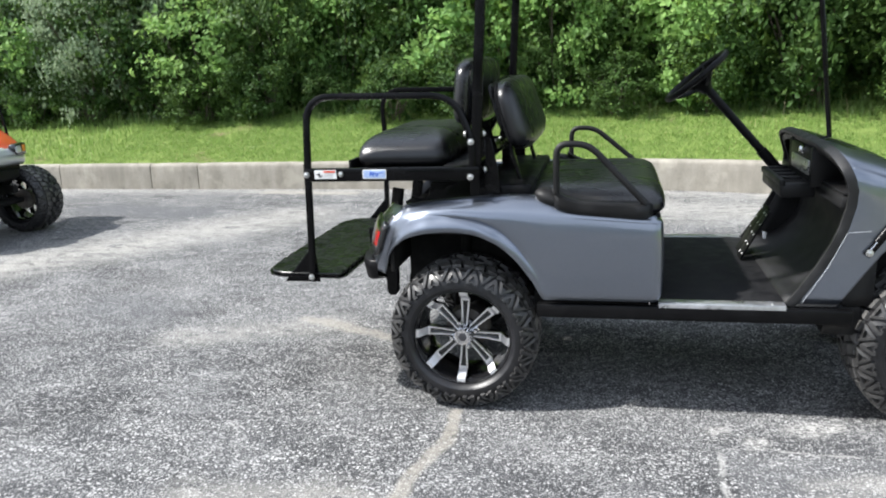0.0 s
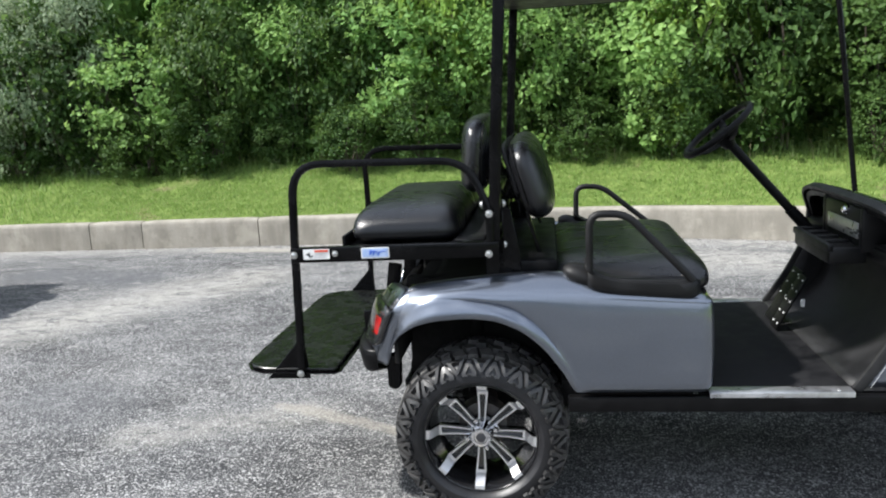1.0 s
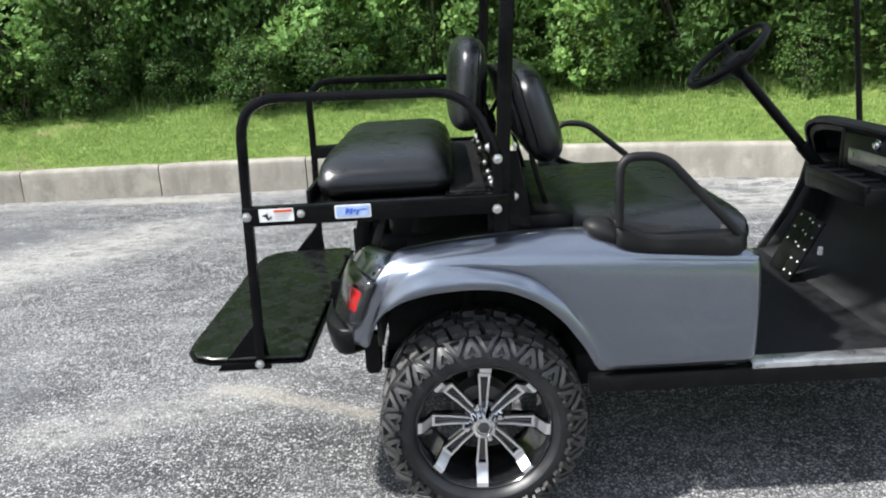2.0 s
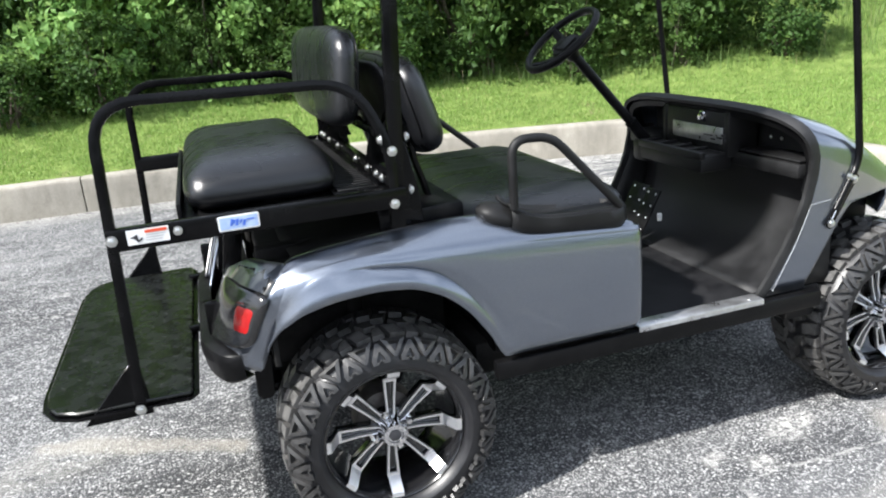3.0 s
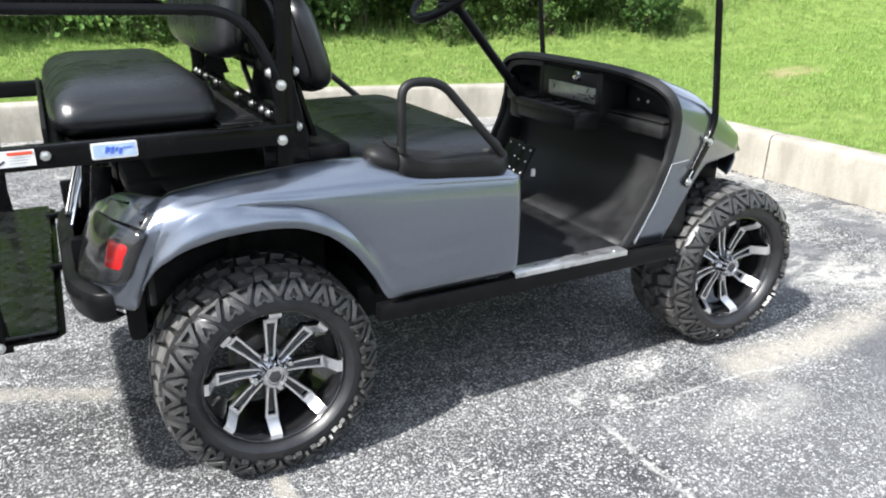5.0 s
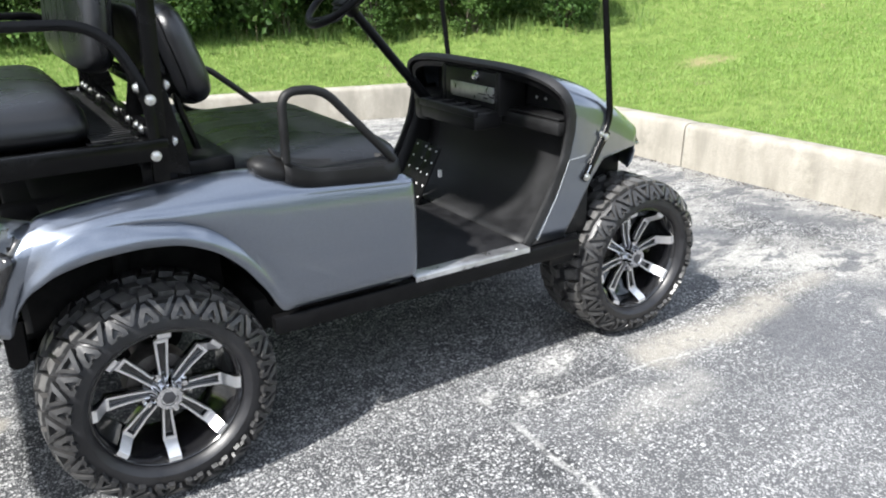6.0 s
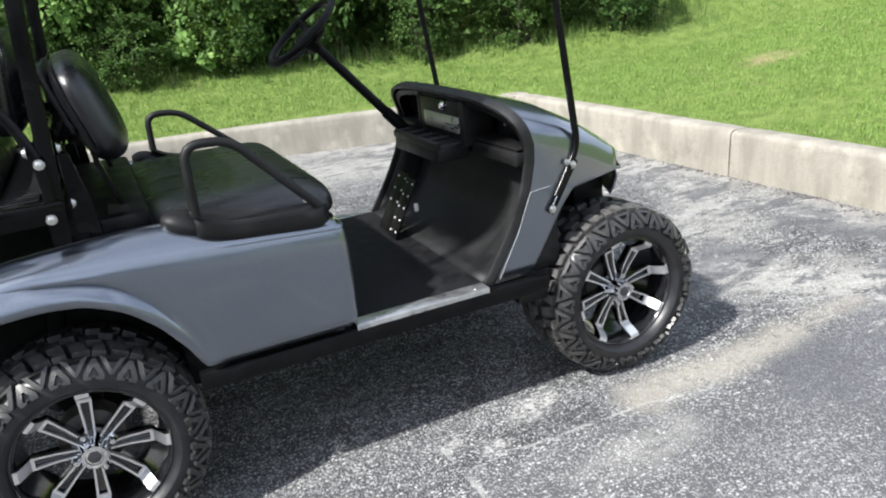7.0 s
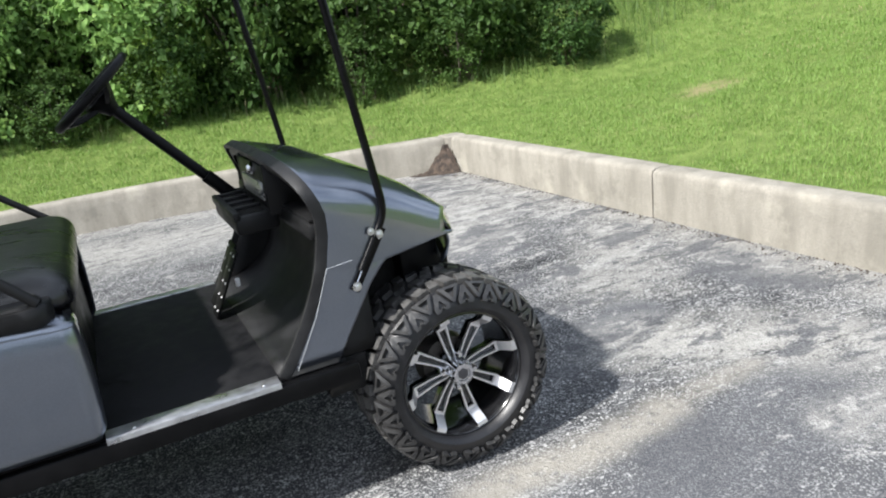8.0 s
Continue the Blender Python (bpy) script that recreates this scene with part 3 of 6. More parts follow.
def kerb_piece(c0, c1, spot, seed):
    """One cast length of kerb from c0 to c1 along its line, its back in the soil."""
    rng = random.Random(seed)
    prof = [(0.0, -0.06), (0.004, 0.02), (0.010, 0.20), (0.014, KERB_TOP - 0.035), (0.020, KERB_TOP - 0.014), (0.036, KERB_TOP - 0.002), (0.08, KERB_TOP + 0.001), (KERB_WIDE, KERB_TOP - 0.004), (KERB_WIDE, -0.06)]
    rows, count = [], max(3, int((c1 - c0) / 0.12))
    for i in range(count + 1):
        x = c0 + (c1 - c0) * i / count
        end = 0.006 if i in (0, count) else 0.0
        rows.append([spot(x, y + end + (rng.uniform(-0.003, 0.003) if 0 < k < 6 else 0), z - end + (rng.uniform(-0.003, 0.003) if 2 < k < 7 else 0)) for k, (y, z) in enumerate(prof)])
    return closed_sheet(rows)


def kerb(name, cuts, spot, label):
    root = tagged(new(name), label, "kerb", kind="structure")
    for i, (c0, c1) in enumerate(zip(cuts, cuts[1:])):
        part("kerb_stone", kerb_piece(c0 + 0.0055, c1 - 0.0055, spot, i + len(cuts)), CONCRETE, root, angle=50)
    return root


kerb("kerb_far", [-40, -30, -22, -16, -12.4, -9.9, -8.58, -7.93, -6.55, -5.12, -0.02],
     lambda c, y, z: place_ab(c, y, z), "weathered grey concrete kerb in front of the lawn bank")
kerb("kerb_side", [0.0, 2.60, 6.5, 10.4, 16, 24, 40],
     lambda c, y, z: place_ab(y, -c, z), "pale concrete kerb with an open joint beside the lawn")
# the cast corner block where both kerbs meet
bm = closed_sheet([[place_ab(x, y, z) for x, y in ((-0.02, 0.0), (0.0, -0.02), (KERB_WIDE, -0.02), (KERB_WIDE, KERB_WIDE), (-0.02, KERB_WIDE))] for z in (-0.05, KERB_TOP - 0.012)]
                  + [[place_ab(x, y, KERB_TOP) for x, y in ((-0.01, 0.014), (0.014, -0.008), (KERB_WIDE - 0.01, -0.008), (KERB_WIDE - 0.01, KERB_WIDE - 0.01), (-0.008, KERB_WIDE - 0.01))]])
corner = new("kerb_corner", mesh_of("kerb_corner", bm, CONCRETE))
tagged(corner, "cast concrete corner block joining two kerbs", "kerb", kind="structure")


# ---- the golf carts ----
WHEEL = {}


TREAD_COUNT = 20


def tyre_meshes():
    """Knobbly all-terrain tyre about the y axis, its outer side towards -y."""
    outer = [(0.0, 0.2865), (0.056, 0.2855), (0.100, 0.281), (0.120, 0.269), (0.131, 0.250), (0.1385, 0.230), (0.1375, 0.214), (0.129, 0.203), (0.113, 0.196), (0.095, 0.191)]
    full = [(y, r) for y, r in outer[::-1]] + [(-y, r) for y, r in outer[1:]]
    bm = lathe(full, 72)
    s, run = [0.0], 0.0
    for (y0, r0), (y1, r1) in zip(outer, outer[1:]):
        run += math.hypot(y1 - y0, r1 - r0)
        s.append(run)

    def spot(theta, along, high):
        side = -1 if along >= 0 else 1
        q = abs(along)
        y, r = np.interp(q, s, [p[0] for p in outer]), np.interp(q, s, [p[1] for p in outer])
        y2, r2 = np.interp(q + 0.004, s, [p[0] for p in outer]), np.interp(q + 0.004, s, [p[1] for p in outer])
        dy, dr = y2 - y, r2 - r
        k = math.hypot(dy, dr) or 1
        y, r = y - dr / k * high, r + dy / k * high
        return (r * math.cos(theta), side * y, r * math.sin(theta))

    def lug(bm, points, high, hollow=0.0, base=-0.004):
        """A raised block on the tread; hollow: share of its middle that is sunk."""
        k = len(points)
        ct, cs = sum(p[0] for p in points) / k, sum(p[1] for p in points) / k
        low = [bm.verts.new(spot(t, v, base)) for t, v in points]
        top = [bm.verts.new(spot(ct + (t - ct) * 0.93, cs + (v - cs) * 0.93, high)) for t, v in points]
        for i in range(k):
            bm.faces.new((low[i], low[(i + 1) % k], top[(i + 1) % k], top[i]))
        if hollow:
            lip = [bm.verts.new(spot(ct + (t - ct) * hollow, cs + (v - cs) * hollow, high)) for t, v in points]
            pit = [bm.verts.new(spot(ct + (t - ct) * hollow * 0.9, cs + (v - cs) * hollow * 0.9, high * 0.15)) for t, v in points]
            for i in range(k):
                j = (i + 1) % k
                bm.faces.new((top[i], top[j], lip[j], lip[i]))
                bm.faces.new((lip[i], lip[j], pit[j], pit[i]))
            bm.faces.new(pit)
        else:
            bm.faces.new(top)
        return bm

    def block(points, high, hollow, material):
        own = lug(bmesh.new(), points, high, hollow)
        bmesh.ops.recalc_face_normals(own, faces=own.faces[:])
        return mesh_of("tread_block", own, material, 30)

    pitch = 2 * math.pi / TREAD_COUNT
    blocks = []
    for side in (1, -1):
        t = 0.0 if side > 0 else 0.5 * pitch
        u = t + 0.5 * pitch
        # shoulder: hollow triangles that point to the rim and to the tread by turns
        kinds = [([(t - 0.40 * pitch, 0.104), (t + 0.40 * pitch, 0.104), (t + 0.05 * pitch, 0.150), (t - 0.05 * pitch, 0.150)], 0.017, 0.45, LUG),
                 ([(u - 0.06 * pitch, 0.112), (u + 0.06 * pitch, 0.112), (u + 0.34 * pitch, 0.148), (u + 0.33 * pitch, 0.162), (u + 0.10 * pitch, 0.162), (u + 0.07 * pitch, 0.155), (u - 0.07 * pitch, 0.155), (u - 0.10 * pitch, 0.162), (u - 0.33 * pitch, 0.162), (u - 0.34 * pitch, 0.148)], 0.013, 0.42, LUG),
                 # crown blocks in a zigzag
                 ([(t - 0.44 * pitch, 0.096), (t + 0.02 * pitch, 0.098), (t + 0.18 * pitch, 0.042), (t - 0.22 * pitch, 0.038)], 0.0165, 0.0, TREAD),
                 ([(u - 0.34 * pitch, 0.098), (u + 0.04 * pitch, 0.098), (u - 0.04 * pitch, 0.052), (u - 0.26 * pitch, 0.052)], 0.0165, 0.0, TREAD),
                 ([(u - 0.22 * pitch, 0.040), (u + 0.16 * pitch, 0.042), (u + 0.36 * pitch, 0.004), (u - 0.04 * pitch, 0.002)], 0.0165, 0.0, TREAD)]
        for points, high, hollow, material in kinds:
            blocks.append(block([(a, side * v) for a, v in points], high, hollow, material))
    # raised marks on the side wall, too worn to read
    for k in range(9):
        t = -math.pi / 2 - 0.22 + 0.055 * k
        for far in (0.181, 0.187):
            lug(bm, [(t - 0.017, far - 0.003), (t + 0.012, far - 0.003), (t + 0.017, far + 0.001), (t - 0.012, far + 0.001)], 0.0012, base=-0.001)
    bmesh.ops.recalc_face_normals(bm, faces=bm.faces[:])
    return mesh_of("tyre", bm, RUBBER, 30), blocks


def joined_tread(blocks, name):
    """All blocks of a row of kinds round the tyre, in one mesh."""
    bm = bmesh.new()
    mats = [LUG, TREAD]
    for me in blocks:
        slot = mats.index(me.materials[0])
        for i in range(TREAD_COUNT):
            own = bmesh.new()
            own.from_mesh(me)
            own.transform(pose(0, 0, 0, 0, -360 * i / TREAD_COUNT, 0))
            for f in own.faces:
                f.material_index = slot
            join(bm, own)
    me = mesh_of(name, bm, mats[0], 30)
    me.materials.append(mats[1])
    return me


def wheel_meshes():
    if "tyre" in WHEEL:
        return WHEEL
    WHEEL["tyre"], WHEEL["blocks"] = tyre_meshes()
    WHEEL["tread"] = joined_tread(WHEEL["blocks"], "tread")
    WHEEL["inner_tread"] = joined_tread(WHEEL["blocks"][5:7] + WHEEL["blocks"][8:], "inner_tread")
    rim = lathe([(-0.104, 0.203), (-0.114, 0.199), (-0.1155, 0.192), (-0.110, 0.188), (-0.094, 0.183), (-0.05, 0.176), (0.03, 0.170), (0.09, 0.178), (0.104, 0.196), (0.098, 0.201)], 56)
    WHEEL["rim"] = mesh_of("rim", rim, RIM_BLACK)
    WHEEL["wheel"] = mesh_of("wheel", lathe([(-0.040, 0.0), (-0.052, 0.026), (-0.052, 0.046), (-0.046, 0.056), (-0.03, 0.058), (-0.02, 0.03), (-0.02, 0.0)], 40), RIM_BLACK)
    # a spoke: two machined bars over a black rib, ending in a wide foot that rises to the lip
    rib = closed_sheet([[(r, y, w), (r, y, -w), (r, y + d, -w * 0.8), (r, y + d, w * 0.8)] for r, y, w, d in ((0.03, -0.050, 0.0120, 0.03), (0.09, -0.046, 0.0150, 0.026), (0.148, -0.049, 0.0180, 0.022), (0.162, -0.076, 0.0165, 0.02), (0.188, -0.104, 0.0165, 0.02))])
    WHEEL["spoke"] = mesh_of("spoke", rib, RIM_BLACK)
    face = bmesh.new()
    for k in (-1, 1):
        join(face, closed_sheet([[(r, y, k * a), (r, y, k * b), (r, y + 0.012, k * b), (r, y + 0.012, k * a)] for r, y, a, b in ((0.028, -0.0635, 0.0058, 0.0108), (0.09, -0.0595, 0.0085, 0.0142), (0.148, -0.0640, 0.0118, 0.0182))]))
    join(face, closed_sheet([[(r, y, w), (r, y, -w), (r, y + 0.006, -w), (r, y + 0.006, w)] for r, y, w in ((0.141, -0.0632, 0.0180), (0.149, -0.0645, 0.0183))]))
    join(face, closed_sheet([[(r, y, w), (r, y, -w), (r, y + 0.004, -w), (r, y + 0.004, w)] for r, y, w in ((0.1485, -0.0640, 0.0175), (0.153, -0.071, 0.0168), (0.1735, -0.1065, 0.0165), (0.177, -0.1105, 0.0165), (0.1885, -0.1125, 0.0165))]))
    WHEEL["face"] = mesh_of("spoke_face", face, MACHINED, 25)
    cap = lathe([(-0.05, 0.044), (-0.064, 0.042), (-0.084, 0.036), (-0.102, 0.034), (-0.107, 0.032), (-0.1075, 0.023), (-0.104, 0.021), (-0.104, 0.0)], 24)
    WHEEL["cap_rib"] = mesh_of("cap_rib", tube([(0.040, -0.066, 0), (0.0345, -0.100, 0)], 0.006, sides=6), CHROME, 30)
    WHEEL["cap"] = mesh_of("centre_cap", cap, CHROME, 30)
    WHEEL["badge"] = mesh_of("cap_badge", lathe([(-0.1060, 0.0), (-0.1065, 0.015), (-0.1055, 0.0185), (-0.1035, 0.0185)], 6), DARK)
    WHEEL["nut"] = mesh_of("lug_nut", lathe([(-0.055, 0.0125), (-0.076, 0.0125), (-0.083, 0.008), (-0.085, 0.0)], 6), CHROME, 20)
    WHEEL["drum"] = mesh_of("brake_drum", lathe([(-0.012, 0.0), (-0.012, 0.05), (-0.004, 0.085), (0.03, 0.092), (0.05, 0.092), (0.05, 0.0)], 32), CAST)
    return WHEEL


def make_wheel(cart, x, side, spin, blocks=False):
    """A wheel with its hub at x; side -1 is the passenger's side; blocks: its tread blocks are parts of their own."""
    w = wheel_meshes()
    hub = part("wheel", w["wheel"], None, cart, "gloss black alloy wheel with machined double spokes and knobbly tyre")
    hub.matrix_basis = pose(x, side * 0.425, 0.2985, 0, 0, 0 if side < 0 else 180) @ pose(0, 0, 0, 0, spin, 0)
    part("tyre", w["tyre"], None, hub, "black knobbly all-terrain tyre")
    if blocks:
        for me in w["blocks"][:5] + w["blocks"][7:8]:
            for i in range(TREAD_COUNT):
                part("tread_block", me, None, hub).matrix_basis = pose(0, 0, 0, 0, -360 * i / TREAD_COUNT, 0)
        tagged(part("tread", w["inner_tread"], None, hub), "dusty black rubber tread blocks, the crown lightened as if sunlit", kind="stuff")
    else:
        tagged(part("tread", w["tread"], None, hub), "dusty black rubber tread blocks, the crown lightened as if sunlit", kind="stuff")
    part("rim", w["rim"], None, hub)
    part("brake_drum", w["drum"], None, hub)
    for i in range(8):
        for name, key in (("spoke", "spoke"), ("spoke_face", "face")):
            ob = part(name, w[key], None, hub)
            ob.matrix_basis = pose(0, 0, 0, 0, 45 * i, 0)
    part("centre_cap", w["cap"], None, hub, "chrome centre cap")
    part("cap_badge", w["badge"], None, hub)
    for i in range(12):
        part("cap_rib", w["cap_rib"], None, hub).matrix_basis = pose(0, 0, 0, 0, 30 * i, 0)
    for i in range(4):
        a = radians(22.5 + 90 * i)
        ob = part("lug_nut", w["nut"], None, hub)
        ob.matrix_basis = pose(0.052 * math.cos(a), 0, 0.052 * math.sin(a))
    return hub


# Lines of the rear quarter, by their place along the cart: wheel arch and sill, upper edge of the flare, crease, shoulder
ARCH_LINE = [(-0.36, 0.548), (-0.30, 0.548), (-0.292, 0.600), (-0.28, 0.638), (-0.25, 0.686), (-0.20, 0.717), (-0.12, 0.737), (-0.04, 0.741), (0.04, 0.734), (0.12, 0.704), (0.20, 0.636), (0.26, 0.553), (0.314, 0.472), (0.74, 0.472)]
FLARE_LINE = [(-0.36, 0.62), (-0.294, 0.68), (-0.25, 0.752), (-0.20, 0.783), (-0.12, 0.795), (-0.04, 0.793), (0.04, 0.782), (0.12, 0.755), (0.20, 0.690), (0.25, 0.620), (0.28, 0.575), (0.320, 0.505), (0.74, 0.505)]
CREASE = [(-0.24, 0.758), (-0.20, 0.785), (-0.12, 0.808), (-0.04, 0.811), (0.04, 0.806), (0.12, 0.802), (0.28, 0.792), (0.44, 0.782), (0.60, 0.771), (0.74, 0.762)]
TOPS = [(-0.37, 0.800), (-0.236, 0.814), (-0.20, 0.826), (-0.12, 0.838), (-0.04, 0.846), (0.04, 0.852), (0.12, 0.857), (0.20, 0.860), (0.27, 0.857), (0.32, 0.846), (0.36, 0.831), (0.40, 0.818), (0.44, 0.810), (0.52, 0.802), (0.60, 0.794), (0.735, 0.782)]
SIDE_LINE = [(-0.40, -0.42), (-0.36, -0.467), (-0.334, -0.503), (-0.29, -0.529), (-0.24, -0.547), (-0.17, -0.557), (-0.10, -0.559), (0.74, -0.559)]
FLARE_OUT = [(-0.36, 0.0), (-0.29, 0.006), (-0.22, 0.020), (-0.12, 0.030), (0.10, 0.030), (0.18, 0.020), (0.24, 0.008), (0.30, 0.0), (0.74, 0.0)]
SHOULDER_IN = [(-0.24, 0.048), (-0.18, 0.058), (0.26, 0.060), (0.36, 0.042), (0.44, 0.030), (0.74, 0.026)]
TAIL_EDGE = [(0.545, -0.369, -0.452), (0.57, -0.360, -0.467), (0.64, -0.334, -0.503), (0.70, -0.312, -0.520), (0.746, -0.290, -0.529), (0.78, -0.264, -0.522), (0.814, -0.236, -0.499)]


def tail_edge(z):
    return curve_table(z, [(e[0], e[1]) for e in TAIL_EDGE]), curve_table(z, [(e[0], e[2]) for e in TAIL_EDGE])


def rear_face(s, z, out=0.0):
    """A place on the swept rear face: s metres inward from the tail corner."""
    x, y = tail_edge(z)
    q = min(s, 0.214)
    n = Vector((-1, -0.75 + 3.5 * q)).normalized() * out
    return (x - 0.75 * q + 1.75 * q * q + n.x, y + s + n.y, z)


def tail_patch(corners, out, n=9, bow=0.0):
    """A plate on the rear face between four corners (s, z), from the lower outer one round."""
    (s0, z0), (s1, z1), (s2, z2), (s3, z3) = corners
    rows = []
    for v in np.linspace(0, 1, n):
        row = []
        for u in np.linspace(0, 1, n):
            s = (s0 * (1 - u) + s1 * u) * (1 - v) + (s3 * (1 - u) + s2 * u) * v
            z = (z0 * (1 - u) + z1 * u) * (1 - v) + (z3 * (1 - u) + z2 * u) * v
            row.append(rear_face(s, z, out + bow * 16 * u * (1 - u) * v * (1 - v)))
        rows.append(row)
    return sheet(rows)


def tail_round(corners, out, soft=0.42, rings=7, sides=36, bow=0.0):
    """A plate on the rear face between four corners (s, z), its corners rounded off."""
    (s0, z0), (s1, z1), (s2, z2), (s3, z3) = corners
    bm = bmesh.new()

    def at(r, a):
        c, d = math.cos(a), math.sin(a)
        u, v = 0.5 + 0.5 * r * math.copysign(abs(c) ** soft, c), 0.5 + 0.5 * r * math.copysign(abs(d) ** soft, d)
        s = (s0 * (1 - u) + s1 * u) * (1 - v) + (s3 * (1 - u) + s2 * u) * v
        z = (z0 * (1 - u) + z1 * u) * (1 - v) + (z3 * (1 - u) + z2 * u) * v
        return rear_face(s, z, out + bow * (1 - r * r))
    mid = bm.verts.new(at(0, 0))
    grid = [[bm.verts.new(at(r, 2 * math.pi * i / sides)) for i in range(sides)] for r in np.linspace(1 / rings, 1, rings)]
    for i in range(sides):
        bm.faces.new((mid, grid[0][i], grid[0][(i + 1) % sides]))
    for r0, r1 in zip(grid, grid[1:]):
        for i in range(sides):
            bm.faces.new((r0[i], r1[i], r1[(i + 1) % sides], r0[(i + 1) % sides]))
    bmesh.ops.recalc_face_normals(bm, faces=bm.faces[:])
    if sum(f.normal.x for f in bm.faces) > 0:
        bmesh.ops.reverse_faces(bm, faces=bm.faces[:])
    return bm


def rear_side():
    """Painted rear quarter: round the front corner, along the side, over the wheel arch and round the tail."""
    front = [(0.733, -0.47), (0.733, -0.505), (0.733, -0.531)]
    front += [(0.705 + 0.028 * math.cos(a), -0.531 - 0.028 * math.sin(a)) for a in np.linspace(0.3, 1.4, 5)]
    columns = [(x, x, Vector((-1, 0)) if k < 3 else Vector((0.705 - x, -0.531 - y)).normalized(), y) for k, (x, y) in enumerate(front)]
    columns += [(x, x, Vector((0, 1)), None) for x in np.linspace(0.70, -0.14, 71)]
    for xl in (-0.16, -0.18, -0.20, -0.22, -0.235, -0.25, -0.262, -0.272, -0.28, -0.286, -0.292, -0.298, -0.302, -0.32, -0.34, -0.36):
        columns.append((xl, -0.14 - 0.096 * ((-0.14 - xl) / 0.22) ** 0.9, Vector((0, 1)), None))
    rows = []
    for xl, xt, inward, fixed in columns:
        low, top, crease = curve_table(xl, ARCH_LINE), curve_table(xt, TOPS), curve_table(xt, CREASE)
        lip = 0.017 if xl < 0.30 else 0.005
        flare = min(curve_table(xl, FLARE_LINE), crease - 0.002)
        f, inset = curve_table(xl, FLARE_OUT), curve_table(xt, SHOULDER_IN)
        tuck = 0.016 * min(1.0, max(0.0, (xl - 0.26) / 0.10))
        knots = [(low, f - tuck, 1), (low + lip, f - tuck * 0.9, 1), (flare, 0.001, 5), (crease - 0.003, 0.0, 5), (crease, -0.0015, 1), (crease + 0.004, -0.002, 1), (top - 0.010, -inset + 0.014, 5), (top - 0.003, -inset + 0.004, 2), (top, -inset - 0.006, 1)]
        line = [(low, f - tuck)]
        for (z0, o0, _), (z1, o1, k) in zip(knots, knots[1:]):
            belly = 0.004 if k == 5 and o0 != o1 else 0.0
            line += [(z0 + (z1 - z0) * u, o0 + (o1 - o0) * u + belly * 4 * u * (1 - u)) for u in [(i + 1) / k for i in range(k)]]
        # towards the tail crease and flare melt into one round skin
        melt = min(1.0, max(0.0, (0.02 - xl) / 0.20))
        for _ in range(int(14 * melt * melt)):
            line = line[:2] + [(line[i][0], 0.25 * line[i - 1][1] + 0.5 * line[i][1] + 0.25 * line[i + 1][1]) for i in range(2, len(line) - 1)] + line[-1:]
        w = min(1.0, max(0.0, (-0.25 - xl) / 0.11))
        row = []
        for z, out in line:
            x = xl + (xt - xl) * (z - low) / (top - low)
            ex, ey = tail_edge(z)
            x = x * (1 - w) + ex * w
            y = curve_table(x, SIDE_LINE) if fixed is None else fixed
            if w:
                row.append((x, (y - out) * (1 - w) + ey * w, z))
            else:
                row.append((x - inward.x * out, y - inward.y * out, z))
        bx, by, _ = row[-1]
        for k, up in ((0.5, 0.0), (1.0, -0.006), (1.1, -0.045)):
            row.append((bx + inward.x * 0.028 * k, by + inward.y * 0.028 * k, top + up))
        rows.append(row)
    heights = [p[2] for p in rows[-1]]
    for s in (0.012, 0.04, 0.08, 0.12, 0.16, 0.20, 0.25, 0.30, 0.34):
        drop = 0.010 * min(1.0, s / 0.15) + 0.35 * max(0.0, s - 0.155)
        row = [rear_face(s, z - drop * (z - 0.57) / 0.244) for z in heights[:-3]]
        bx, by, bz = row[-1]
        row += [(bx + 0.014, by, bz), (bx + 0.028, by, bz - 0.006), (bx + 0.03, by, bz - 0.045)]
        rows.append(row)
    return sheet(rows)


def drawn_out(x):
    """The bonnet drawn out towards its tip."""
    return x + 0.15 * max(0.0, x - 1.52)


